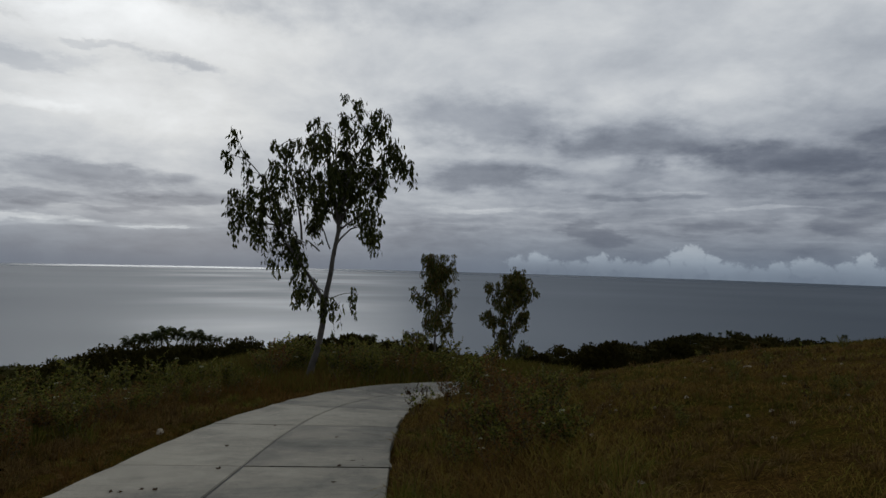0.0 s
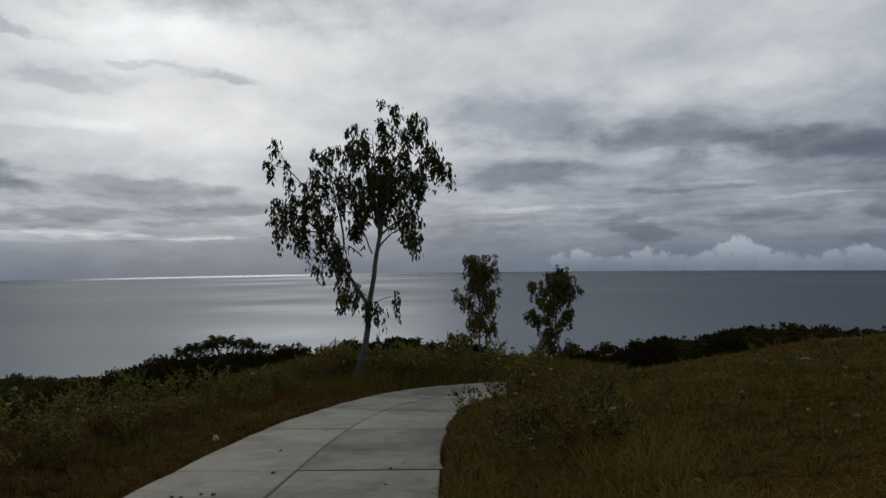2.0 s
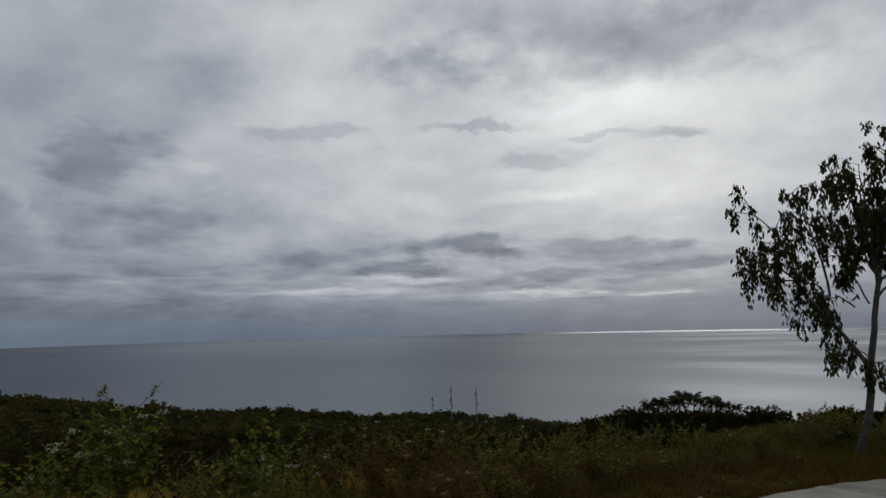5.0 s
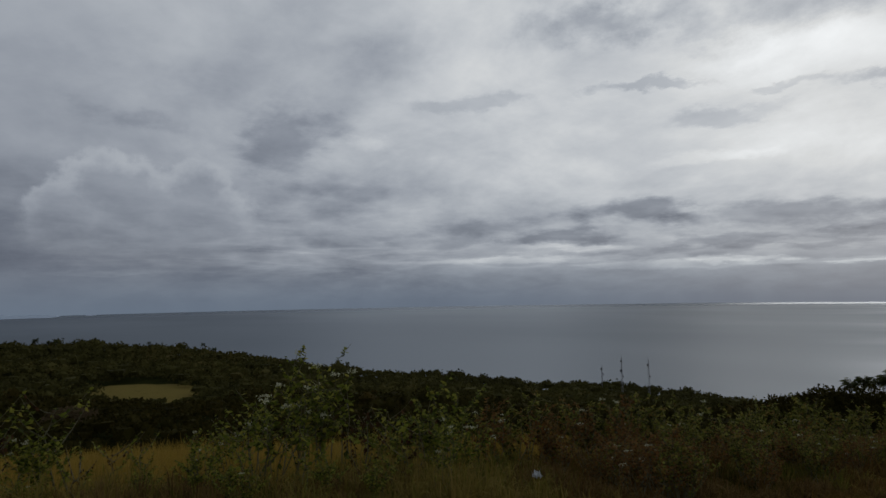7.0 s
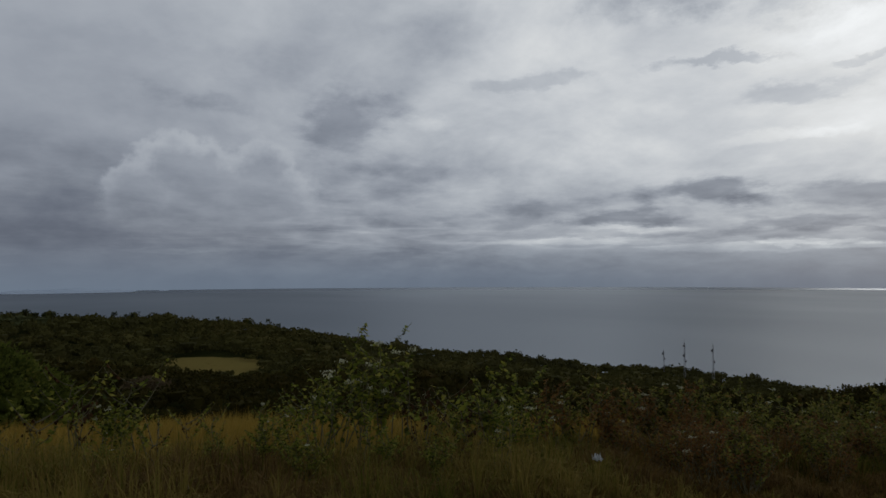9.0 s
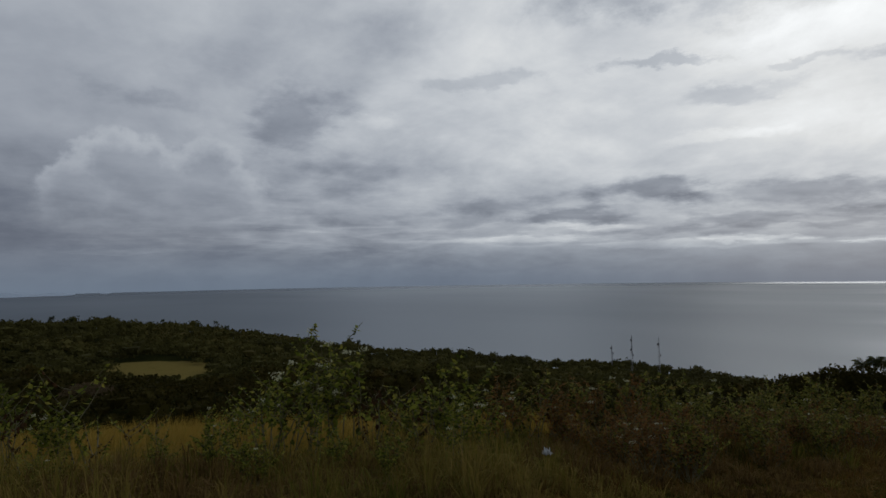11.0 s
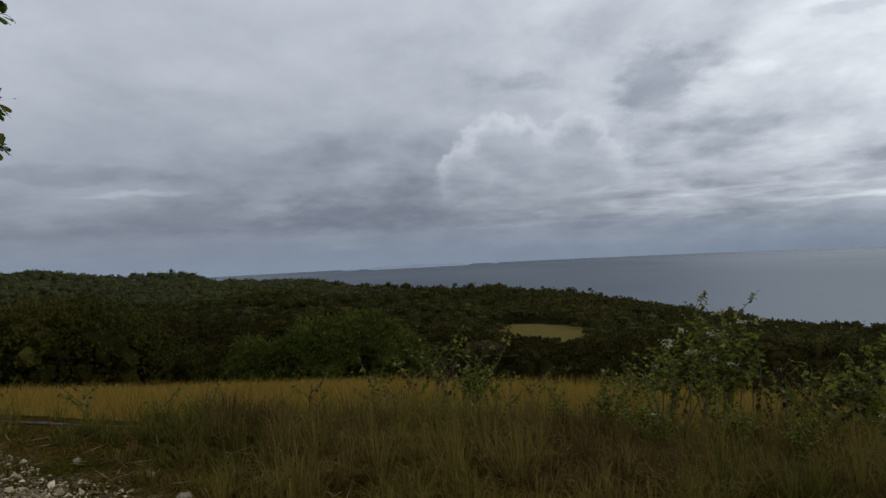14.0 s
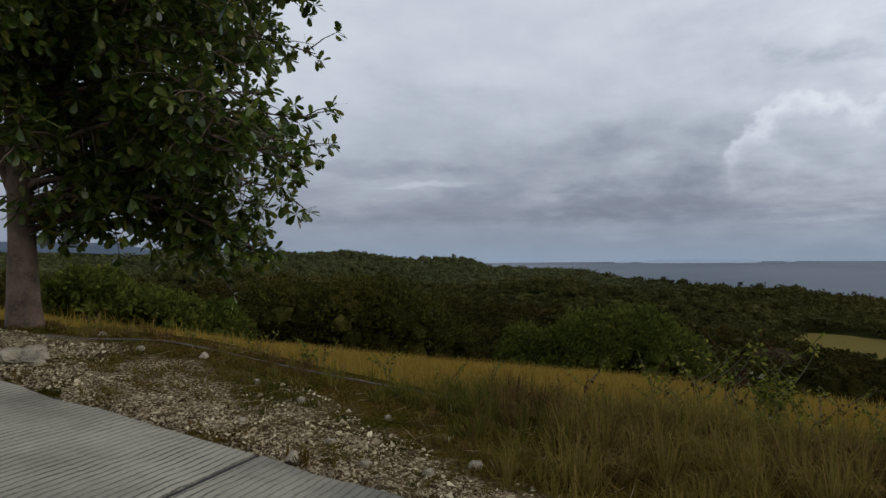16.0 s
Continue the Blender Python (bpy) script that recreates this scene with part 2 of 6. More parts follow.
build_sky()
sun = new("sun", bpy.data.lights.new("sun", "SUN"))
sun.data.energy, sun.data.angle, sun.data.color = 0.5, radians(36), (1.0, 0.97, 0.92)
_a, _e = radians(SUN_AZ), radians(SUN_EL)
sun.matrix_world = look((-math.sin(_a) * math.cos(_e) * 50, math.cos(_a) * math.cos(_e) * 50, math.sin(_e) * 50), (0, 0, 0))


# ---------------------------------------------------------------- materials
def base_material(name):
    m = bpy.data.materials.new(name)
    m.use_nodes = True
    nt = m.node_tree
    return m, nt, nt.nodes["Principled BSDF"]


def world_pos(nt):
    return nt.nodes.new("ShaderNodeNewGeometry").outputs["Position"]


def object_pos(nt):
    return nt.nodes.new("ShaderNodeTexCoord").outputs["Object"]


def add_bump(nt, bsdf, height, strength, distance):
    b = nt.nodes.new("ShaderNodeBump")
    b.inputs["Strength"].default_value = strength
    b.inputs["Distance"].default_value = distance
    nt.links.new(height, b.inputs["Height"])
    nt.links.new(b.outputs[0], bsdf.inputs["Normal"])


def plain(name, c1, c2, scale=6.0, rough=0.8, bump=0.3, dist=0.02, metal=0.0, obj=False):
    """A surface of two colours at two scales with fine relief."""
    m, nt, bs = base_material(name)
    pos = object_pos(nt) if obj else world_pos(nt)
    big = noise_tex(nt, pos, scale, 6, 0.6)
    small = noise_tex(nt, pos, scale * 9, 3, 0.6)
    f = math_node(nt, "ADD", math_node(nt, "MULTIPLY", big.outputs[0], 0.65), math_node(nt, "MULTIPLY", small.outputs[0], 0.35))
    nt.links.new(ramp(nt, f, [(0.34, c1), (0.66, c2)]), bs.inputs["Base Color"])
    bs.inputs["Roughness"].default_value = rough
    bs.inputs["Metallic"].default_value = metal
    add_bump(nt, bs, f, bump, dist)
    return m


def leafy(name, cols, rough=0.55, through_light=0.25, patch=0.0, sheen=0.03, warm=1.2):
    """Leaves or blades: every piece its own tone, a little light passing through."""
    m, nt, bs = base_material(name)
    geo = nt.nodes.new("ShaderNodeNewGeometry")
    f = geo.outputs["Random Per Island"]
    if patch:
        n = noise_tex(nt, geo.outputs["Position"], patch, 4, 0.6).outputs[0]
        f = math_node(nt, "ADD", math_node(nt, "MULTIPLY", f, 0.45), math_node(nt, "MULTIPLY", remap(nt, n, 0.3, 0.7, 0, 1, "LINEAR"), 0.55))
    col = ramp(nt, f, [(i / (len(cols) - 1), (c[0] * warm, c[1], c[2] * (2 - warm) * 0.9)) for i, c in enumerate(cols)])
    nt.links.new(col, bs.inputs["Base Color"])
    bs.inputs["Roughness"].default_value = rough
    bs.inputs["Specular IOR Level"].default_value = sheen
    tr = nt.nodes.new("ShaderNodeBsdfTranslucent")
    nt.links.new(col, tr.inputs[0])
    mx = nt.nodes.new("ShaderNodeMixShader")
    mx.inputs[0].default_value = through_light
    nt.links.new(bs.outputs[0], mx.inputs[1])
    nt.links.new(tr.outputs[0], mx.inputs[2])
    nt.links.new(mx.outputs[0], nt.nodes["Material Output"].inputs[0])
    return m


def concrete_material():
    m, nt, bs = base_material("broomed_concrete")
    pos = object_pos(nt)
    wp = world_pos(nt)
    info = nt.nodes.new("ShaderNodeObjectInfo")
    stain = noise_tex(nt, wp, 0.48, 7, 0.62, 0.5).outputs[0]
    mid = noise_tex(nt, wp, 3.0, 6, 0.65).outputs[0]
    grain = noise_tex(nt, wp, 60, 3, 0.6).outputs[0]
    f = math_node(nt, "ADD", math_node(nt, "MULTIPLY", stain, 0.62), math_node(nt, "MULTIPLY", mid, 0.23))
    f = math_node(nt, "ADD", f, math_node(nt, "MULTIPLY", grain, 0.15))
    f = math_node(nt, "ADD", f, math_node(nt, "MULTIPLY_ADD", info.outputs["Random"], 0.22, -0.11))
    col = ramp(nt, f, [(0.34, (0.078, 0.074, 0.058)), (0.44, (0.160, 0.150, 0.116)), (0.50, (0.225, 0.208, 0.158)), (0.60, (0.325, 0.298, 0.226))])
    # tined grooves across the lane, uneven and worn
    sep = nt.nodes.new("ShaderNodeSeparateXYZ")
    nt.links.new(pos, sep.inputs[0])
    wav = math_node(nt, "ADD", math_node(nt, "MULTIPLY", sep.outputs[1], 2 * math.pi / 0.055),
                    math_node(nt, "MULTIPLY", noise_tex(nt, pos, 3.0, 7, 0.65).outputs[0], 7.0))
    groove = remap(nt, math_node(nt, "SINE", wav), 0.5, 0.92, 0, 1)
    wear = remap(nt, noise_tex(nt, wp, 1.3, 5, 0.65).outputs[0], 0.38, 0.62, 0.5, 1.0)
    pits = remap(nt, noise_tex(nt, wp, 30, 4, 0.7).outputs[0], 0.36, 0.56, 0.45, 1.0)
    groove = math_node(nt, "MULTIPLY", math_node(nt, "MULTIPLY", groove, wear), pits)
    col = mix_col(nt, math_node(nt, "MULTIPLY", groove, 0.9), col, (0.036, 0.031, 0.025))
    nt.links.new(col, bs.inputs["Base Color"])
    bs.inputs["Roughness"].default_value = 0.82
    h = math_node(nt, "SUBTRACT", math_node(nt, "MULTIPLY", grain, 0.3), groove)
    add_bump(nt, bs, h, 0.9, 0.008)
    return m


def sea_material():
    """Choppy water: half of what it mirrors is lost between the wavelets."""
    m, nt, bs = base_material("sea_water")
    pos = world_pos(nt)
    nt.nodes.remove(bs)
    deep = nt.nodes.new("ShaderNodeBsdfDiffuse")
    deep.inputs[0].default_value = (0.045, 0.062, 0.082, 1)
    gloss = nt.nodes.new("ShaderNodeBsdfGlossy")
    gloss.inputs[0].default_value = (0.92, 0.96, 1.0, 1)
    sx = nt.nodes.new("ShaderNodeSeparateXYZ")
    nt.links.new(pos, sx.inputs[0])
    r = vec_math(nt, "LENGTH", vec_math(nt, "MULTIPLY", pos, (1, 1, 0)))
    west = math_node(nt, "DIVIDE", math_node(nt, "MULTIPLY", sx.outputs[0], -1.0), r)
    nt.links.new(remap(nt, r, 3000, 4900, 0.36, 0.24), gloss.inputs["Roughness"])
    mx = nt.nodes.new("ShaderNodeMixShader")
    calm = noise_tex(nt, vec_math(nt, "MULTIPLY", pos, (0.0008, 0.0013, 0)), 1.0, 2, 0.5, 0.3).outputs[0]
    sheen = math_node(nt, "ADD", remap(nt, calm, 0.2, 0.8, 0.09, 0.15, "LINEAR"), math_node(nt, "MULTIPLY", remap(nt, west, -0.55, -0.10, 0.0, 0.08), remap(nt, west, 0.02, 0.20, 1.0, 0.0)))
    # sun glitter put in as extra sheen: a wedge towards the sun, in lanes
    path = math_node(nt, "MULTIPLY", remap(nt, west, -0.02, 0.20, 0, 1), remap(nt, west, 0.26, 0.50, 1, 0))
    lanes = noise_tex(nt, combine(nt, math_node(nt, "MULTIPLY", sx.outputs[0], 0.0013), math_node(nt, "MULTIPLY", r, 0.0026)), 1.0, 3, 0.5).outputs[0]
    sheen = math_node(nt, "ADD", sheen, math_node(nt, "MULTIPLY", path, math_node(nt, "ADD", remap(nt, lanes, 0.36, 0.70, 0.0, 0.12), remap(nt, r, 1700, 900, 0.0, 0.07))))
    # bright line of sun glint on the far water, also put into the sheen
    glint = vec_math(nt, "LENGTH", vec_math(nt, "MULTIPLY", vec_math(nt, "SUBTRACT", pos, (-1850.0, 4250.0, 0)), (1 / 850, 1 / 900, 0)))
    sheen = math_node(nt, "ADD", sheen, math_node(nt, "MULTIPLY", remap(nt, r, 4350, 4650, 0.0, 0.24), remap(nt, glint, 0.5, 1.2, 1, 0)))
    # sheen raised on the far western water, standing for haze at the horizon
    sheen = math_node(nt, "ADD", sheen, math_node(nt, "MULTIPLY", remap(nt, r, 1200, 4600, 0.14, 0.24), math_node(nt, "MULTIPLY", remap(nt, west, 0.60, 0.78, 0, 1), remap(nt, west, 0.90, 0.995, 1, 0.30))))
    nt.links.new(sheen, mx.inputs[0])
    nt.links.new(deep.outputs[0], mx.inputs[1])
    nt.links.new(gloss.outputs[0], mx.inputs[2])
    nt.links.new(mx.outputs[0], nt.nodes["Material Output"].inputs[0])
    return m


def ground_material():
    """Dry grass turf, bare soil, crushed limestone beside the road, dark forest floor down the slopes."""
    m, nt, bs = base_material("hillside_ground")
    pos = world_pos(nt)
    sep = nt.nodes.new("ShaderNodeSeparateXYZ")
    nt.links.new(pos, sep.inputs[0])
    big = noise_tex(nt, pos, 0.22, 6, 0.6, 0.4).outputs[0]
    mid = noise_tex(nt, pos, 1.6, 6, 0.65).outputs[0]
    fine = noise_tex(nt, pos, 22, 4, 0.65).outputs[0]
    f = math_node(nt, "ADD", math_node(nt, "MULTIPLY", big, 0.4), math_node(nt, "MULTIPLY", mid, 0.35))
    f = math_node(nt, "ADD", f, math_node(nt, "MULTIPLY", noise_tex(nt, pos, 7.0, 5, 0.7).outputs[0], 0.25))
    turf = ramp(nt, f, [(0.34, (0.018, 0.013, 0.004)), (0.42, (0.044, 0.040, 0.007)), (0.49, (0.072, 0.048, 0.011)), (0.56, (0.084, 0.048, 0.014)), (0.64, (0.036, 0.020, 0.007))])
    mat_f = noise_tex(nt, pos, 34, 5, 0.75, 0.5).outputs[0]
    turf = mix_col(nt, 1.0, turf, ramp(nt, mat_f, [(0.36, (0.28, 0.28, 0.28)), (0.52, (0.8, 0.8, 0.8)), (0.66, (1.7, 1.65, 1.5))]), "MULTIPLY")
    # crushed limestone
    lim = math_node(nt, "MULTIPLY_ADD", math_node(nt, "POWER", math.e, math_node(nt, "MULTIPLY_ADD", math_node(nt, "MINIMUM", sep.outputs[1], -1.8), 1 / 1.4, 1.8 / 1.4)), 0.8, -4.8)
    gx = math_node(nt, "SUBTRACT", math_node(nt, "ADD", sep.outputs[0], math_node(nt, "MULTIPLY_ADD", mid, 1.2, -0.6)), lim)
    band = math_node(nt, "MULTIPLY", remap(nt, gx, -0.25, 0.45, 0, 1), remap(nt, sep.outputs[0], -2.6, -1.6, 1, 0))
    band = math_node(nt, "MULTIPLY", band, remap(nt, sep.outputs[1], -0.6, -1.6, 0, 1))
    lime = ramp(nt, noise_tex(nt, pos, 38, 5, 0.75).outputs[0], [(0.40, (0.022, 0.014, 0.006)), (0.49, (0.11, 0.080, 0.044)), (0.57, (0.42, 0.345, 0.225))])
    patches = remap(nt, math_node(nt, "ADD", math_node(nt, "MULTIPLY", mid, 0.7), math_node(nt, "MULTIPLY", fine, 0.3)), 0.42, 0.51, 0, 1)
    col = mix_col(nt, math_node(nt, "MULTIPLY", band, patches), turf, lime)
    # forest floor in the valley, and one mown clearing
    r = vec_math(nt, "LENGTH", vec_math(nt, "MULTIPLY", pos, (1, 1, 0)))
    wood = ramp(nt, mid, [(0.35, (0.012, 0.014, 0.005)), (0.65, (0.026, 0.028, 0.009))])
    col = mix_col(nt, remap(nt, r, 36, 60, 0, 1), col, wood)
    cl = vec_math(nt, "LENGTH", vec_math(nt, "MULTIPLY", vec_math(nt, "SUBTRACT", pos, CLEARING), (1 / 25, 1 / 19, 0)))
    cl = math_node(nt, "ADD", cl, math_node(nt, "MULTIPLY_ADD", noise_tex(nt, pos, 0.035, 4, 0.6).outputs[0], 1.8, -0.9))
    mown = ramp(nt, f, [(0.35, (0.082, 0.072, 0.020)), (0.50, (0.135, 0.105, 0.033)), (0.65, (0.105, 0.092, 0.026))])
    col = mix_col(nt, remap(nt, cl, 0.92, 1.08, 1, 0), col, mown)
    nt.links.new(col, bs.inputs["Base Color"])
    bs.inputs["Roughness"].default_value = 1.0
    bs.inputs["Specular IOR Level"].default_value = 0.0
    add_bump(nt, bs, math_node(nt, "ADD", fine, math_node(nt, "MULTIPLY", mid, 2.0)), 0.7, 0.05)
    return m


CLEARING = (-255.0, 31.0, 0.0)
MAT = {
    "ground": ground_material(),
    "concrete": concrete_material(),
    "joint": plain("bitumen_joint", (0.012, 0.012, 0.012), (0.04, 0.038, 0.034), 8, 0.9),
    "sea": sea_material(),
    "gum_bark": plain("pale_gum_bark", (0.030, 0.027, 0.023), (0.11, 0.098, 0.083), 3.0, 0.9, 0.4, 0.03),
    "gum_leaf": leafy("gum_leaf", [(0.018, 0.026, 0.012), (0.035, 0.05, 0.02), (0.06, 0.075, 0.03)], 0.5, 0.2),
    "gum_leaf_2": leafy("gum_leaf_olive", [(0.026, 0.037, 0.014), (0.054, 0.072, 0.026), (0.088, 0.100, 0.036), (0.085, 0.062, 0.028)], 0.55, 0.25, 0.0, 0.05),
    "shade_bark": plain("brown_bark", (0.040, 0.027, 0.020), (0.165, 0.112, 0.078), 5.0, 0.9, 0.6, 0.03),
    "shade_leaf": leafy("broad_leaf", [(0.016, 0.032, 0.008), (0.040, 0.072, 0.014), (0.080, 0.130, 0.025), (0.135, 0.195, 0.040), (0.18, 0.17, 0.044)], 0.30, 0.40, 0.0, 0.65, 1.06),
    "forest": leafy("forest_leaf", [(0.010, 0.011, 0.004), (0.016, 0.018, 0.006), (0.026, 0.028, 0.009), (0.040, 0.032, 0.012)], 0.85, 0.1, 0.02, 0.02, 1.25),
    # far woods: haze of distance put into paler leaf colours, palest inland
    "far_forest": leafy("hazed_far_forest_leaf", [(0.021, 0.024, 0.012), (0.032, 0.037, 0.016), (0.046, 0.052, 0.021), (0.064, 0.060, 0.026)], 0.85, 0.1, 0.012, 0.02, 1.22),
    "hill_scrub": leafy("hazed_hill_scrub_leaf", [(0.034, 0.041, 0.021), (0.048, 0.057, 0.028), (0.066, 0.075, 0.035), (0.076, 0.075, 0.039)], 0.85, 0.1, 0.014, 0.02, 1.08),
    "scrub": leafy("scrub_leaf", [(0.014, 0.021, 0.005), (0.040, 0.056, 0.013), (0.084, 0.110, 0.025), (0.112, 0.106, 0.030)], 0.75, 0.25, 0.45, 0.02, 1.12),
    "thicket": leafy("thicket_leaf", [(0.010, 0.012, 0.004), (0.027, 0.032, 0.009), (0.058, 0.062, 0.017), (0.085, 0.070, 0.024)], 0.7, 0.2, 0.4, 0.02, 1.15),
    "dead_leaf": leafy("withered_leaf", [(0.02, 0.014, 0.009), (0.05, 0.03, 0.016)], 0.8, 0.1),
    "shrub_leaf": leafy("shrub_leaf", [(0.022, 0.030, 0.007), (0.052, 0.073, 0.013), (0.100, 0.135, 0.022), (0.175, 0.205, 0.038), (0.25, 0.25, 0.056)], 0.7, 0.4, 0.0, 0.05, 1.12),
    "slope_leaf": leafy("slope_leaf", [(0.022, 0.026, 0.008), (0.054, 0.066, 0.016), (0.108, 0.130, 0.030), (0.185, 0.200, 0.052), (0.16, 0.105, 0.040)], 0.75, 0.35, 0.0, 0.03, 1.12),
    "bare_brush": leafy("bare_grey_brush", [(0.050, 0.044, 0.034), (0.078, 0.068, 0.052), (0.060, 0.054, 0.034)], 0.9, 0.1),
    "brown_leaf": leafy("russet_weed_leaf", [(0.040, 0.028, 0.012), (0.104, 0.056, 0.022), (0.175, 0.092, 0.038), (0.120, 0.118, 0.032)], 0.8, 0.35, 0.0, 0.03, 1.1),
    "stem": plain("green_brown_stem", (0.05, 0.05, 0.02), (0.11, 0.09, 0.04), 12, 0.8),
    "flower": leafy("white_flower", [(0.30, 0.31, 0.22), (0.52, 0.51, 0.40)], 0.8, 0.3, 0.0, 0.03, 1.0),
    "gold": leafy("golden_grass", [(0.125, 0.092, 0.020), (0.215, 0.148, 0.031), (0.285, 0.198, 0.046), (0.18, 0.150, 0.032)], 0.8, 0.3, 0.35, 0.03, 1.04),
    "verge": leafy("verge_grass", [(0.018, 0.022, 0.005), (0.043, 0.051, 0.010), (0.088, 0.082, 0.018), (0.14, 0.102, 0.030), (0.050, 0.028, 0.011), (0.058, 0.072, 0.012)], 0.85, 0.2, 0.9, 0.03, 1.06),
    "bend_verge": leafy("dark_verge_grass", [(0.024, 0.027, 0.006), (0.054, 0.052, 0.011), (0.098, 0.062, 0.018), (0.118, 0.074, 0.026), (0.070, 0.034, 0.014), (0.064, 0.072, 0.014)], 0.8, 0.25, 0.5, 0.03, 1.08),
    "dead_grass": leafy("dead_grass", [(0.034, 0.023, 0.011), (0.072, 0.047, 0.021), (0.14, 0.102, 0.044), (0.060, 0.038, 0.018)], 0.9, 0.15, 1.2, 0.02, 1.10),
    "bend_green": leafy("rough_bend_grass", [(0.026, 0.033, 0.007), (0.055, 0.064, 0.013), (0.095, 0.088, 0.022), (0.080, 0.052, 0.018), (0.060, 0.076, 0.014)], 0.85, 0.25, 0.35, 0.03, 1.08),
    "arching": leafy("arching_grass", [(0.034, 0.046, 0.008), (0.074, 0.088, 0.016), (0.138, 0.118, 0.030), (0.195, 0.145, 0.048), (0.088, 0.112, 0.019)], 0.8, 0.3, 0.5, 0.03, 1.06),
    "dry": leafy("dry_pasture_grass", [(0.054, 0.062, 0.015), (0.132, 0.138, 0.029), (0.182, 0.134, 0.040), (0.080, 0.053, 0.020), (0.158, 0.102, 0.034), (0.104, 0.136, 0.024)], 0.85, 0.25, 0.30, 0.03, 1.12),
    "lime": plain("limestone", (0.085, 0.070, 0.048), (0.42, 0.36, 0.26), 7, 0.9, 0.8, 0.03),
    "gravel": leafy("limestone_gravel", [(0.03, 0.019, 0.010), (0.10, 0.072, 0.040), (0.27, 0.22, 0.145), (0.56, 0.48, 0.345)], 0.9, 0.0, 0.0, 0.1, 1.0),
    "twig": leafy("dry_twig", [(0.10, 0.075, 0.045), (0.22, 0.17, 0.11), (0.30, 0.24, 0.16)], 0.85, 0.0, 0.0, 0.03, 1.0),
    "plastic": plain("white_plastic_film", (0.3, 0.32, 0.33), (0.55, 0.57, 0.58), 14, 0.4, 0.6, 0.02),
    "pipe": plain("weathered_grey_pipe", (0.055, 0.048, 0.038), (0.15, 0.135, 0.11), 9, 0.8),
    "steel": plain("galvanised_steel", (0.10, 0.10, 0.11), (0.20, 0.20, 0.21), 3, 0.5, 0.1, 0.01, 0.4),
    "palm_trunk": plain("palm_trunk", (0.02, 0.018, 0.015), (0.055, 0.048, 0.040), 4, 0.9),
    "palm_leaf": leafy("palm_frond", [(0.014, 0.024, 0.009), (0.03, 0.045, 0.014), (0.05, 0.06, 0.02)], 0.45, 0.15),
    # haze of distance painted into the blue grey of mountain and island
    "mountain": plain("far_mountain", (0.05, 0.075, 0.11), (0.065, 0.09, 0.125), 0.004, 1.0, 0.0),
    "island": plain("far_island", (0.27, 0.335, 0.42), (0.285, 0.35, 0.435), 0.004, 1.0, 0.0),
}


# ---------------------------------------------------------------- mesh helpers
class Geo:
    """Collects vertices and faces, then becomes one mesh."""

    def __init__(self):
        self.v, self.f, self.n = [], [], 0

    def add(self, verts, faces):
        verts = np.asarray(verts, float).reshape(-1, 3)
        self.v.append(verts)
        self.f.extend((np.asarray(faces) + self.n).tolist())
        self.n += len(verts)
        return self

    def mesh(self, name, material, smooth=False):
        me = bpy.data.meshes.new(name)
        me.from_pydata(np.concatenate(self.v).tolist() if self.v else [], [], self.f)
        me.materials.append(material)
        if smooth:
            me.shade_smooth()
        me.update()
        return me


def part(name, geo, material, parent, label="", smooth=False):
    ob = new(name, geo.mesh(name, material, smooth) if isinstance(geo, Geo) else geo)
    ob.parent = parent
    return tagged(ob, label=label)


def thing(name, place, label, category, group="", kind=""):
    ob = new(name)
    ob.empty_display_size = 0.2
    ob.location = place
    return tagged(ob, label, category, group, kind)


def stuff(name, geo, material, label, category, smooth=False):
    return tagged(new(name, geo.mesh(name, material, smooth)), label, category, kind="stuff")


def smooth01(t):
    t = np.clip(t, 0, 1)
    return t * t * (3 - 2 * t)


def tube(geo, pts, radii, sides=7, rough=0.0, rng=None):
    """A tapered round limb along pts."""
    pts = np.asarray(pts, float)
    n = len(pts)
    tang = np.gradient(pts, axis=0)
    tang /= np.linalg.norm(tang, axis=1)[:, None] + 1e-9
    ref = np.array([0.31, 0.87, 0.2])
    a = np.cross(tang, ref)
    a /= np.linalg.norm(a, axis=1)[:, None] + 1e-9
    b = np.cross(tang, a)
    ang = np.arange(sides) * 2 * np.pi / sides
    rad = np.asarray(radii, float)[:, None] * np.ones((n, sides))
    if rough and rng is not None:
        rad = rad * (1 + rough * rng.uniform(-1, 1, rad.shape))
    ring = pts[:, None] + rad[..., None] * (np.cos(ang)[None, :, None] * a[:, None] + np.sin(ang)[None, :, None] * b[:, None])
    i = np.arange(n - 1)[:, None] * sides
    j = np.arange(sides)[None]
    k = (j + 1) % sides
    faces = np.stack([i + j, i + k, i + sides + k, i + sides + j], -1).reshape(-1, 4)
    geo.add(ring.reshape(-1, 3), faces)


def bent(p, q, bend, n=6, rng=None, wander=0.0):
    """Points from p to q on a curve that is pushed by bend at its middle."""
    p, q, bend = (np.asarray(v, float) for v in (p, q, bend))
    t = np.linspace(0, 1, n)[:, None]
    out = p + (q - p) * t + 4 * t * (1 - t) * bend
    if wander and rng is not None:
        out[1:-1] += rng.normal(0, wander, out[1:-1].shape)
    return out


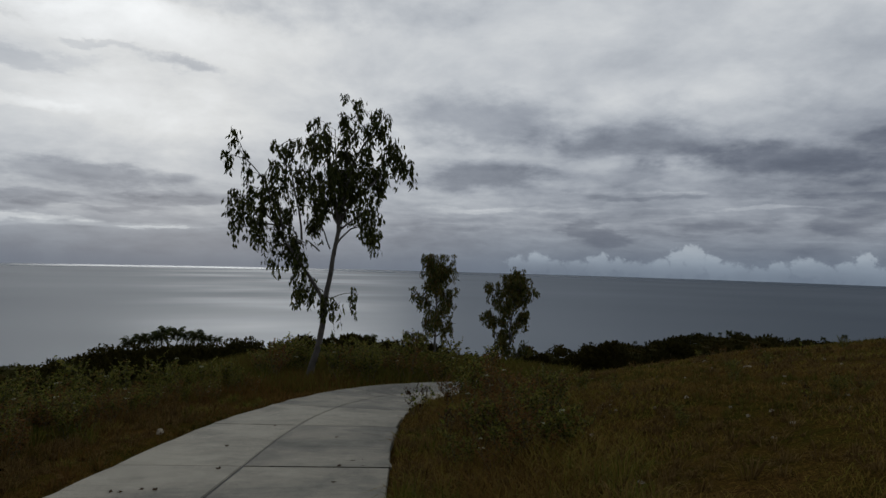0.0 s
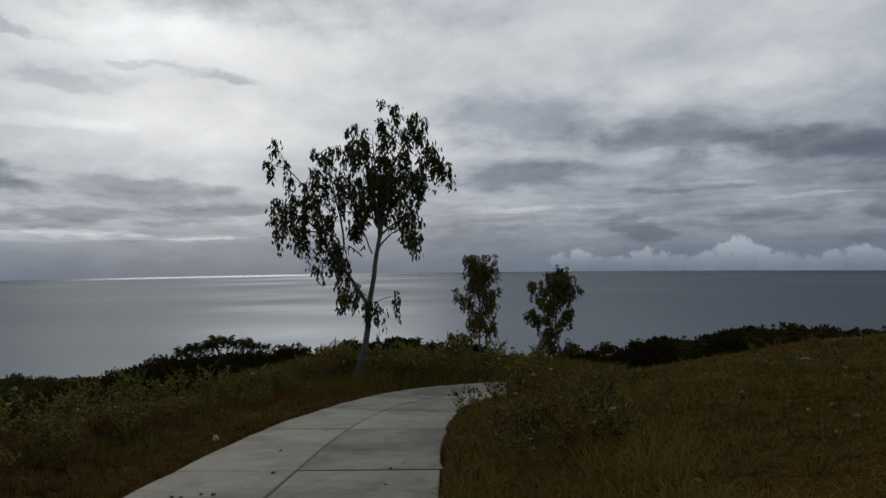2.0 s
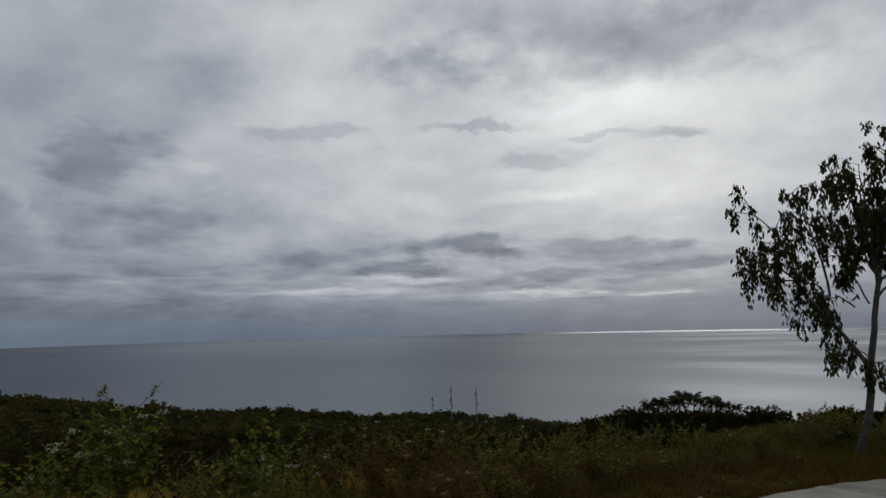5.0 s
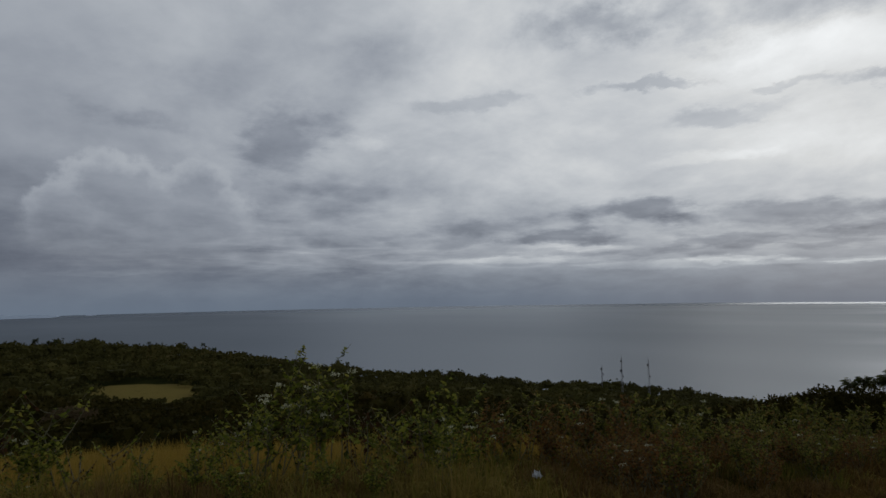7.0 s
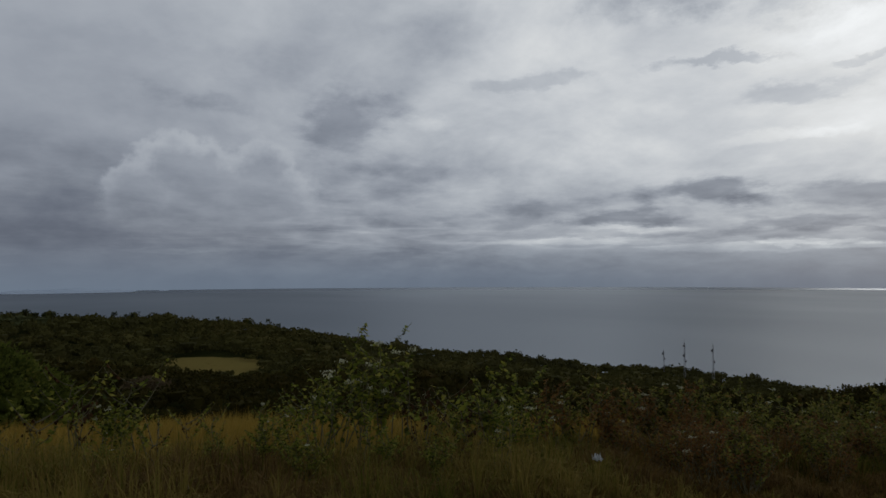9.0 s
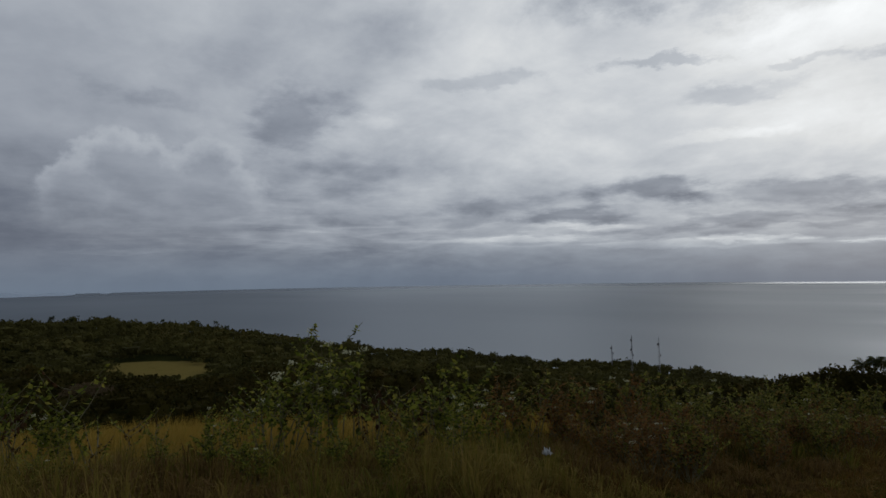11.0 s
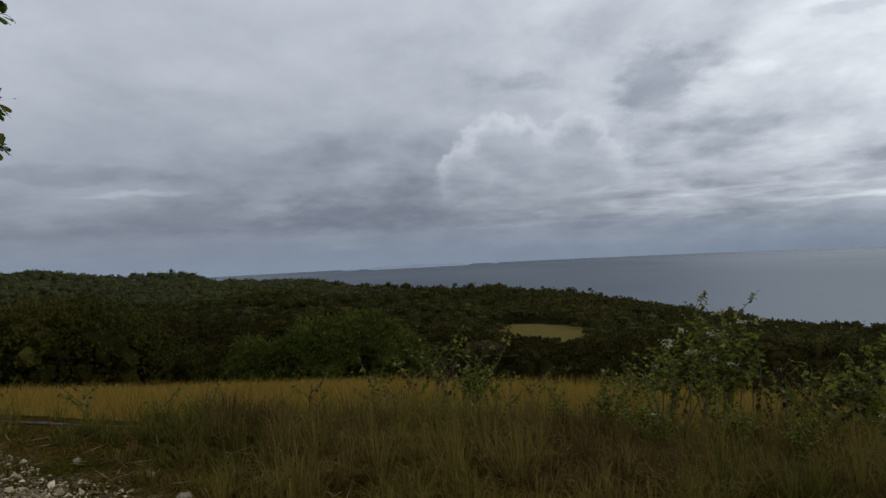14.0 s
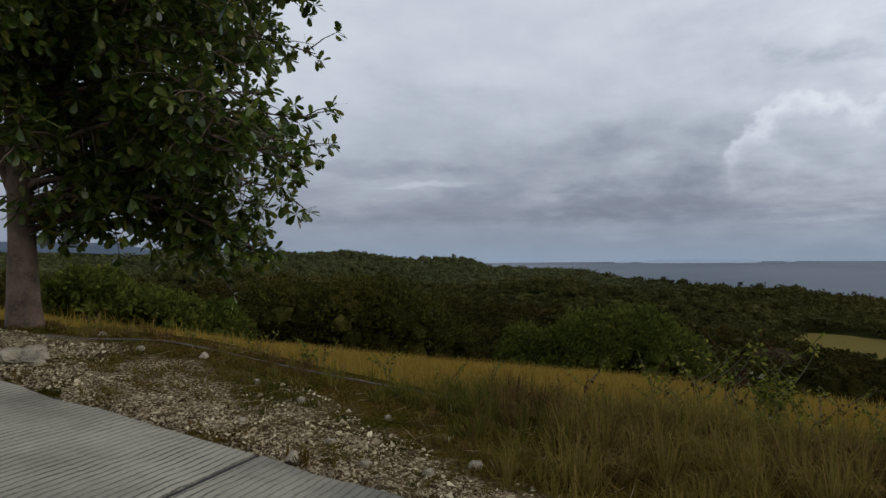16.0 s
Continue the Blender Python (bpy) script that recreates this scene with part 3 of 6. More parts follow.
def leaves(geo, base, axis, side, length, width, fold=0.25, shape=0.5):
    """Many leaves at once: each a folded diamond from its base along axis."""
    base, axis, side = (np.asarray(v, float) for v in (base, axis, side))
    axis = axis / (np.linalg.norm(axis, axis=1)[:, None] + 1e-9)
    side = side - axis * (side * axis).sum(1)[:, None]
    side /= np.linalg.norm(side, axis=1)[:, None] + 1e-9
    up = np.cross(axis, side)
    length, width = np.broadcast_to(length, len(base))[:, None], np.broadcast_to(width, len(base))[:, None]
    mid = base + axis * length * shape
    v = np.stack([base, mid + side * width / 2 + up * width * fold, base + axis * length, mid - side * width / 2 + up * width * fold], 1)
    i = np.arange(len(base))[:, None] * 4
    f = np.concatenate([i + [[0, 1, 2]], i + [[0, 2, 3]]], 1).reshape(-1, 3)
    geo.add(v.reshape(-1, 3), f)


def blades(geo, base, height, width, lean, rng):
    """Grass: each blade a narrow strip that bends over at its tip."""
    n = len(base)
    a = rng.uniform(0, 2 * np.pi, n)
    side = np.stack([np.cos(a), np.sin(a), np.zeros(n)], 1)
    b = rng.uniform(0, 2 * np.pi, n)
    tip = np.stack([np.cos(b), np.sin(b), np.zeros(n)], 1) * (lean * rng.uniform(0.2, 1, n))[:, None] + np.array([0.10, 0.03, 0]) * lean.mean()
    height, width = np.broadcast_to(height, n)[:, None], np.broadcast_to(width, n)[:, None]
    up = np.array([0, 0, 1.0])
    mid = base + up * height * 0.58 + tip * height * 0.3
    end = base + up * height * 0.95 + tip * height * 0.95
    v = np.stack([base - side * width / 2, base + side * width / 2, mid + side * width * 0.4, mid - side * width * 0.4, end], 1)
    i = np.arange(n) * 5
    geo.v.append(v.reshape(-1, 3))
    quads = np.stack([i, i + 1, i + 2, i + 3], 1) + geo.n
    tris = np.stack([i + 3, i + 2, i + 4], 1) + geo.n
    geo.f.extend(quads.tolist())
    geo.f.extend(tris.tolist())
    geo.n += 5 * n


def ball_points(n, rng):
    d = rng.normal(size=(n, 3))
    return d / np.linalg.norm(d, axis=1)[:, None]


# ---------------------------------------------------------------- the lie of the land
ROAD_HALF = 1.68


def make_centreline():
    """The road comes down the hill and swings to the right."""
    knots = [(-0.5, -60), (-1.0, -30), (-1.42, -12), (-1.76, -4), (-1.97, 2), (-2.24, 7), (-2.40, 10.8), (-2.42, 13.8), (-2.12, 16.8),
             (-1.1, 19.4), (1.1, 21.3), (5.0, 22.6), (11, 23.4), (20, 23.0), (34, 22)]
    k = np.array(knots, float)
    s = np.r_[0, np.cumsum(np.linalg.norm(np.diff(k, axis=0), axis=1))]
    out = []
    m = np.gradient(k, s, axis=0)
    joint = s[2] + 8.77                # a joint crosses just behind the standing point
    for q in np.arange(joint % 0.466, s[-1], 0.466):
        i = min(np.searchsorted(s, q, side="right") - 1, len(k) - 2)
        h = s[i + 1] - s[i]
        t = (q - s[i]) / h
        out.append((2 * t**3 - 3 * t**2 + 1) * k[i] + (t**3 - 2 * t**2 + t) * h * m[i] + (-2 * t**3 + 3 * t**2) * k[i + 1] + (t**3 - t**2) * h * m[i + 1])
    return np.array(out)


CENTRE = make_centreline()


def slope_z(y):
    y = np.asarray(y, float)
    return np.where(y > -6, -0.12 * y, 0.72 + 0.05 * (-6 - y)) - 0.02 * np.clip(y - 45, 0, 500) - 0.16 * smooth01((y - 9.5) / 8.0)


def road_offset(x, y):
    """Distance from the road's middle, positive on its left going downhill."""
    x, y = np.asarray(x, float), np.asarray(y, float)
    best = np.full(x.shape, 1e9)
    sign = np.zeros(x.shape)
    d = np.gradient(CENTRE, axis=0)
    for (cx, cy), (tx, ty) in zip(CENTRE[::2], d[::2]):
        q = (x - cx) ** 2 + (y - cy) ** 2
        near = q < best
        best = np.where(near, q, best)
        sign = np.where(near, np.sign(tx * (y - cy) - ty * (x - cx)), sign)
    return np.sqrt(best) * sign


# azimuth (degrees to the left), heights at 150, 250, 400 and 700 m
LAND = [
    (-180, 6, 8, 10, 12), (-90, 4, 4, 2, 0), (-50, -20, -22, -40, -110), (-35, -24, -26, -55, -130), (-22, -26, -28, -65, -130), (-12, -29, -38, -80, -130),
    (1, -29.5, -48, -90, -135), (7, -25.5, -48, -90, -135), (12, -26.5, -50, -90, -135), (17, -25.5, -50, -90, -135), (22.5, -25, -50, -85, -135), (27, -26, -50, -80, -135), (30, -28, -52, -75, -135), (34, -31, -52, -67, -135),
    (39, -31, -50, -63, -135), (51, -31, -46, -60, -135), (67, -28, -41, -50, -130)] + [
        (80, -26, -34, -32, -110), (93, -23, -32, -26, -70),
    (103, -20, -29, -21, -27), (108, -18, -27, -23, -25), (111.5, -17, -25, -26, -22), (113, -16.6, -24.5, -26, -13.5),
    (118, -15.5, -22.6, -26, -12.5), (121, -14.8, -21.7, -25.5, -8.5), (124.5, -14, -20, -24, -3), (128, -13, -18, -22, -5), (133, -12, -16, -20, -3), (148, -10, -12, -12, 3), (180, 6, 8, 10, 12)]


def ground_z(x, y):
    x, y = np.asarray(x, float), np.asarray(y, float)
    r = np.hypot(x, y) + 1e-6
    az = np.degrees(np.arctan2(-x, y))
    off = road_offset(x, y)
    base = slope_z(y)
    left = np.clip(off - ROAD_HALF, 0, None)
    fall = 0.212 * (np.sqrt(np.clip(left - 1.6, 0, None) ** 2 + 1.0) - 1.0) * smooth01((az - 12) / 30)
    right = np.clip(-off - ROAD_HALF, 0, None)
    fall = fall + 0.62 * smooth01((left - 2.2) / 2.4) * smooth01((az - 84) / 36)      # the field lies below the shoulder
    bank = 0.42 * smooth01((right - 0.2) / 2.0) + 0.132 * np.clip(x + 0.3, 0, 40) * smooth01((right - 0.3) / 4.0)
    near = base - fall + bank
    near = near + 0.05 * np.sin(x * 0.9 + 1.3 * np.sin(y * 0.5)) * np.sin(y * 0.8) * smooth01((np.abs(off) - ROAD_HALF) / 2)
    start = 28 + 16 * smooth01((az + 14) / 12) * smooth01((34 - az) / 14)
    A = np.array(LAND, float)
    zs = np.stack([np.interp(az, A[:, 0], A[:, i]) for i in (1, 2, 3, 4)], -1)
    knots = [(150, 250), (250, 400), (400, 700)]
    far = zs[..., 0]
    for i, (a, b) in enumerate(knots):
        far = np.where(r > a, zs[..., i] + (zs[..., i + 1] - zs[..., i]) * smooth01((r - a) / (b - a)), far)
    far = np.where(r > 700, zs[..., 3] - (zs[..., 3] + 145) * smooth01((r - 700) / 700), far)
    far = far + 1.2 * np.sin(x * 0.045 + 1.0) * np.sin(y * 0.05) * smooth01((r - 120) / 100)
    spur = np.exp(-((r - 300 + 0.9 * (az - 115)) / 34) ** 2) * smooth01((az - 97) / 9) * smooth01((150 - az) / 15)
    far = far + spur * (6.5 + 2.6 * np.sin(az * 0.42 + 1.0))            # a nearer spur before the inland hills
    t = np.clip((r - start) / (150 - start), 0, 1)
    z = near + (far - near) * (1 - (1 - t) ** 2.1) * smooth01(t * 4.0)
    bed = np.abs(off) < ROAD_HALF + 0.06
    return np.where(bed, np.minimum(z, base - 0.10), z)


def gravel_limit(y):
    """How far to the left the limestone shoulder reaches beside the road."""
    return -4.8 + 0.8 * np.exp((np.minimum(y, -1.8) + 1.8) / 1.4)


def on_ground(x, y, up=0.0):
    return (float(x), float(y), float(ground_z(np.array([x]), np.array([y]))[0]) + up)


def polar(az, r):
    a = radians(az)
    return -r * math.sin(a), r * math.cos(a)


def build_ground():
    na = 440
    radii = np.r_[0.0, np.geomspace(0.35, 1400, 160)]
    ang = np.arange(na) * 2 * np.pi / na
    R, A = np.meshgrid(radii[1:], ang, indexing="ij")
    x, y = -R * np.sin(A), R * np.cos(A)
    z = ground_z(x, y)
    verts = np.concatenate([[[0, 0, float(ground_z(np.array([0.0]), np.array([0.0]))[0])]], np.stack([x, y, z], -1).reshape(-1, 3)])
    i = np.arange(len(radii) - 2)[:, None] * na + 1
    j = np.arange(na)[None]
    k = (j + 1) % na
    quads = np.stack([i + j, i + k, i + na + k, i + na + j], -1).reshape(-1, 4)
    g = Geo()
    g.v.append(verts)
    g.f = quads[:, ::-1].tolist() + [[0, 1 + int(a), 1 + int(b)] for a, b in zip(j[0], k[0])]
    g.n = len(verts)
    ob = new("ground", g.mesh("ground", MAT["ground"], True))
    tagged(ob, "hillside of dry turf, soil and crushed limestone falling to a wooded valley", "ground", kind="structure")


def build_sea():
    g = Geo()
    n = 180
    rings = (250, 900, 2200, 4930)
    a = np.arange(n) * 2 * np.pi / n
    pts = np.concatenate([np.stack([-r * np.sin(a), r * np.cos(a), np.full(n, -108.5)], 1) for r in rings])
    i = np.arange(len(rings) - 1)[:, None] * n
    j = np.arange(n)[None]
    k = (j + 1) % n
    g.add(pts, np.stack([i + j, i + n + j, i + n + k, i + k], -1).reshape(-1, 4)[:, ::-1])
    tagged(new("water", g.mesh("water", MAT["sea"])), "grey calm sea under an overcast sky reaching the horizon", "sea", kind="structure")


def hill_sheet(name, az0, az1, r, el, z0, material, label):
    """A far crest: a solid ridge with a rounded back."""
    g = Geo()
    n = 60
    azs = np.linspace(az0, az1, n)
    crest = el(azs)
    rows = []
    for dr, k in ((-0.10, 0.0), (-0.05, 0.62), (0.0, 1.0), (0.02, 0.9), (0.03, 0.0)):
        rr = r * (1 + dr)
        top = EYE_HEIGHT + r * np.tan(np.radians(crest))
        z = z0 + (top - z0) * k
        a = np.radians(azs)
        rows.append(np.stack([-rr * np.sin(a), rr * np.cos(a), z], 1))
    v = np.concatenate(rows)
    i = np.arange(4)[:, None] * n
    j = np.arange(n - 1)[None]
    g.add(v, np.stack([i + j, i + j + 1, i + n + j + 1, i + n + j], -1).reshape(-1, 4))
    tagged(new(name, g.mesh(name, material, True)), label, "mountain", kind="structure")


build_ground()
build_sea()
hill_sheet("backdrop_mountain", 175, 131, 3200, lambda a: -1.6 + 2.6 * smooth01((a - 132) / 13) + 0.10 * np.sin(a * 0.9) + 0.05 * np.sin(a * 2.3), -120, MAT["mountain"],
           "mountain far inland, its haze painted as blue colour")
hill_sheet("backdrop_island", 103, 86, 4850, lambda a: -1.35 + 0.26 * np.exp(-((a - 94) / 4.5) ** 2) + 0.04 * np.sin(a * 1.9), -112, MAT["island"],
           "island on the sea horizon, faint grey from painted haze")


# ---------------------------------------------------------------- road of concrete slabs
def build_road():
    road = thing("road", (0, 0, 0), "pale broomed concrete road of jointed slabs curving downhill", "road", kind="structure")
    d = np.gradient(CENTRE, axis=0)
    d /= np.linalg.norm(d, axis=1)[:, None]
    nrm = np.stack([-d[:, 1], d[:, 0]], 1)        # to the left
    bed = Geo()
    rows = np.stack([np.c_[CENTRE + nrm * s * (ROAD_HALF - 0.02), slope_z(CENTRE[:, 1]) - dz] for s, dz in ((1, 0.09), (1, 0.012), (-1, 0.012), (-1, 0.09))], 1)
    i = np.arange(len(CENTRE) - 1)[:, None] * 4
    j = np.arange(3)[None]
    bed.add(rows.reshape(-1, 3), np.stack([i + j, i + j + 1, i + 4 + j + 1, i + 4 + j], -1).reshape(-1, 4))
    part("road_bed", bed, MAT["joint"], road, "dark joint filler between slabs")
    rng = np.random.default_rng(5)
    per = 8                                          # steps to a slab
    first = int(np.argmin(np.abs(CENTRE[:, 1] + 3.25))) % per
    for a in range(first, len(CENTRE) - per - 1, per):
        for lane, (o0, o1) in enumerate(((0.14, ROAD_HALF), (-ROAD_HALF, 0.115))):
            c = CENTRE[a:a + per + 1]
            nn, dd = nrm[a:a + per + 1], d[a:a + per + 1]
            mid = per // 2
            heading = math.atan2(-dd[mid][0], dd[mid][1])
            origin = np.array([*c[mid], float(slope_z(c[mid][1]))])
            cut = 0.021
            cc = c.copy()
            cc[0] += dd[0] * cut
            cc[-1] -= dd[-1] * cut
            lift = rng.uniform(-0.004, 0.004)
            wob = rng.normal(0, 0.022, per + 1)
            edge = [o0 + (wob if abs(o0) > 1 else 0), o1 + (wob if abs(o1) > 1 else 0)]
            prof = [(edge[0], -0.12), (edge[0], -0.012), (edge[0] + 0.012, 0.0), (edge[1] - 0.012, 0.0), (edge[1], -0.012), (edge[1], -0.12)]
            v = np.stack([np.c_[cc + nn * np.reshape(o, (-1, 1)), slope_z(cc[:, 1]) + z + lift] for o, z in prof], 1) - origin
            ca, sa = math.cos(-heading), math.sin(-heading)
            w = v.copy()
            w[..., 0], w[..., 1] = ca * v[..., 0] - sa * v[..., 1], sa * v[..., 0] + ca * v[..., 1]
            g = Geo()
            n6 = 6
            i = np.arange(per)[:, None] * n6
            j = np.arange(n6 - 1)[None]
            g.add(w.reshape(-1, 3), np.stack([i + j, i + n6 + j, i + n6 + j + 1, i + j + 1], -1).reshape(-1, 4)[:, ::-1])
            e = per * n6
            g.f.append([0, 1, 2, 3, 4, 5])
            g.f.append([e + 5, e + 4, e + 3, e + 2, e + 1, e])
            g.f = [f[::-1] for f in g.f]
            slab = part("slab", g, MAT["concrete"], road)
            slab.matrix_basis = Matrix.Translation(origin) @ Matrix.Rotation(heading, 4, "Z")
    return road


# ---------------------------------------------------------------- trees
def hanging_foliage(geo, tips, rng, per=26, drop=(0.35, 0.95), spread=0.16, leaf=(0.13, 0.24), wide=0.035):
    """Drooping bunches of narrow leaves below every tip."""
    for p in tips:
        n = int(per * rng.uniform(0.6, 1.3))
        h = rng.uniform(*drop)
        t = rng.uniform(0, 1, n)
        base = np.asarray(p) + np.stack([rng.normal(0, spread, n) * (1 - 0.4 * t), rng.normal(0, spread, n) * (1 - 0.4 * t), -t * h + 0.1], 1)
        axis = np.stack([rng.normal(0, 0.35, n), rng.normal(0, 0.35, n), -np.ones(n)], 1)
        leaves(geo, base, axis, rng.normal(size=(n, 3)), rng.uniform(*leaf, n), wide * rng.uniform(0.7, 1.3, n), 0.1)


def gum_tree(name, place, trunk, limbs, label, material_leaf, seed, per=26, twigs=9, base_r=0.17, group="", drop=(0.35, 0.95), reach=0.75, sprays=2.0, leaf=(0.13, 0.24), wide=0.04):
    """trunk: points; limbs: (start, tip, bend, radius). Leaves hang from twigs along the outer part of every limb."""
    rng = np.random.default_rng(seed)
    tree = thing(name, place, label, "tree", group)
    wood, crown = Geo(), Geo()
    pts = np.array(trunk, float)
    fine = np.stack([np.interp(np.linspace(0, 1, 16), np.linspace(0, 1, len(pts)), pts[:, i]) for i in range(3)], 1)
    fine[1:-1, :2] += rng.normal(0, 0.02, (14, 2))
    rr = base_r * np.linspace(1.0, 0.5, 16)
    rr[0] *= 1.7
    rr[1] *= 1.2
    tube(wood, fine, rr, 10, 0.06, rng)
    tips = []
    for p, q, bend, rad in limbs:
        path = bent(p, q, bend, 9, rng, 0.05)
        tube(wood, path, np.linspace(rad, 0.012, 9), 6, 0.05, rng)
        span = np.linalg.norm(np.array(q) - np.array(p))
        arms = [path]
        for k in range(max(2, int(span * sprays))):
            s = rng.uniform(0.3, 0.95) * 8
            at = path[int(s)] + (path[min(int(s) + 1, 8)] - path[int(s)]) * (s - int(s))
            out = rng.normal(size=3) * (1, 1, 0.7) + (np.array(q) - np.array(p)) / span * 0.6
            out /= np.linalg.norm(out)
            arm = bent(at, at + out * rng.uniform(0.5, 1.0) * reach * 1.3, (0, 0, 0.12), 9)
            tube(wood, arm, np.linspace(0.02, 0.006, 9), 4)
            arms.append(arm)
        for n, arm in enumerate(arms):
            for k in range(int(twigs * 0.5) if n else twigs):
                s = min(rng.uniform(0.4, 1.02), 1.0) * 8
                at = arm[int(s)] + (arm[min(int(s) + 1, 8)] - arm[int(s)]) * (s - int(s))
                d = rng.normal(size=3)
                d[2] = abs(d[2]) * 0.5
                d /= np.linalg.norm(d)
                end = at + d * rng.uniform(0.15, 0.42) * reach
                tube(wood, bent(at, end, (0, 0, 0.05), 4), [0.010, 0.008, 0.006, 0.003], 3)
                tips.append(end)
    hanging_foliage(crown, tips, rng, per, drop, 0.085, leaf, wide)
    part("trunk", wood, MAT["gum_bark"], tree, "smooth grey bark", True)
    part("crown", crown, material_leaf, tree, "drooping narrow leaves in hanging bunches")
    return tree


def shade_tree():
    rng = np.random.default_rng(11)
    x, y = polar(148.8, 9.9)
    tree = thing("shade_tree", on_ground(x, y, -0.05), "broad leafy roadside tree with large dark green leaves", "tree")
    tree.scale = (0.76, 0.76, 0.76)
    wood, crown = Geo(), Geo()
    tube(wood, [(0, 0, -0.1), (0.02, 0, 0.5), (0.05, 0.02, 1.4), (0.08, 0.05, 2.6), (0.15, 0.0, 4.0), (0.2, 0.1, 6.0), (0.3, 0.1, 8.2)], [0.31, 0.235, 0.20, 0.18, 0.15, 0.11, 0.05], 14, 0.06, rng)
    tube(wood, [(0.06, 0.0, 2.0), (0.22, -0.15, 2.7), (0.40, -0.3, 3.6), (0.7, -0.6, 5.0), (0.9, -0.9, 7.0)], [0.11, 0.105, 0.10, 0.08, 0.04], 9, 0.06, rng)
    tips, axes = [], []
    # the side that faces down the road carries the lowest, widest boughs
    face = np.array([math.sin(radians(-59.0)), math.cos(radians(-59.0)), 0])
    toward = math.atan2(face[1], face[0])
    for k in range(172):
        a = k * 2.39996 if k < 64 else toward + (0.9 * math.sin(k * 2.1) if k < 100 else rng.uniform(-0.5, 0.35) if k < 112 else rng.uniform(-2.3, -1.0) if k < 140 else 0.7 * math.sin(k * 1.7))
        z0 = 2.3 + 5.9 * (k / 64) if k < 64 else 2.6 + 5.4 * ((k * 11 - 64) % 36) / 36 if k < 100 else rng.uniform(1.5, 2.5) if k < 112 else 3.0 + 5.0 * (k - 112) / 28 if k < 140 else 2.9 + 4.4 * (k - 140) / 32
        reach = (5.0 - 0.22 * (z0 - 2.0)) * rng.uniform(0.7, 1.05)
        out = np.array([math.cos(a), math.sin(a), 0])
        lean = out @ face
        if 112 <= k < 140 and k % 2:
            continue
        if k < 64 and z0 < 3.6 and lean < 0.35:
            z0 += 1.3
        reach *= (1.0 if z0 > 4.4 else 0.90) * (0.62 if 112 <= k < 140 else 0.84 if 100 <= k < 112 else 1.0)
        reach *= 1.0 + 0.14 * lean * smooth01((z0 - 2.2) / 1.8) + 0.20 * max(lean, 0) * math.exp(-((z0 - 3.9) / 0.9) ** 2)
        reach = min(reach, 4.75)
        rise = rng.uniform(-0.9, 0.1) if 100 <= k < 112 else rng.uniform(-0.8, 0.5) if z0 < 4 else rng.uniform(0.2, 1.8)
        start = np.array([0.1, 0.0, z0])
        tip = start + out * reach + np.array([0, 0, rise])
        path = bent(start, tip, (0, 0, 0.5), 9, rng, 0.06)
        tube(wood, path, np.linspace(0.075 - 0.006 * z0, 0.010, 9), 6, 0.05, rng)
        for q in range(36):
            s = rng.uniform(0.03, 1.0) ** 0.8
            i = s * 8
            at = path[int(i)] + (path[min(int(i) + 1, 8)] - path[int(i)]) * (i - int(i))
            d = rng.normal(size=3) * (0.8, 0.8, 0.55) + out * 0.5
            d /= np.linalg.norm(d)
            end = at + d * rng.uniform(0.25, 0.80) - np.array([0, 0, 0.12])
            tube(wood, [at, (at + end) / 2 + (0, 0, 0.04), end], [0.014, 0.01, 0.005], 4)
            tips.append(end)
            axes.append(d)
    tips, axes = np.array(tips), np.array(axes)
    # leaves stand in whorls round the end of every twig
    per = 10
    n = len(tips) * per
    ax = np.repeat(axes, per, 0)
    ref = np.cross(ax, rng.normal(size=(len(tips), 3)).repeat(per, 0))
    ref /= np.linalg.norm(ref, axis=1)[:, None] + 1e-9
    other = np.cross(ax, ref)
    turn = np.tile(np.arange(per) * 2.39996, len(tips)) + rng.normal(0, 0.25, n)
    splay = ref * np.cos(turn)[:, None] + other * np.sin(turn)[:, None]
    base = np.repeat(tips, per, 0) - ax * rng.uniform(0, 0.14, (n, 1)) + splay * 0.015
    way = ax * rng.uniform(0.1, 0.8, (n, 1)) + splay + np.array([0, 0, -0.22])
    sd = np.cross(way, [0, 0, 1]) + rng.normal(0, 0.22, way.shape)
    obovate(crown, base, way, sd, rng.uniform(0.14, 0.245, n), rng)
    part("trunk", wood, MAT["shade_bark"], tree, "rough grey brown trunk and boughs", True)
    part("crown", crown, MAT["shade_leaf"], tree, "large oval leaves, a few turning yellow")
    return tree


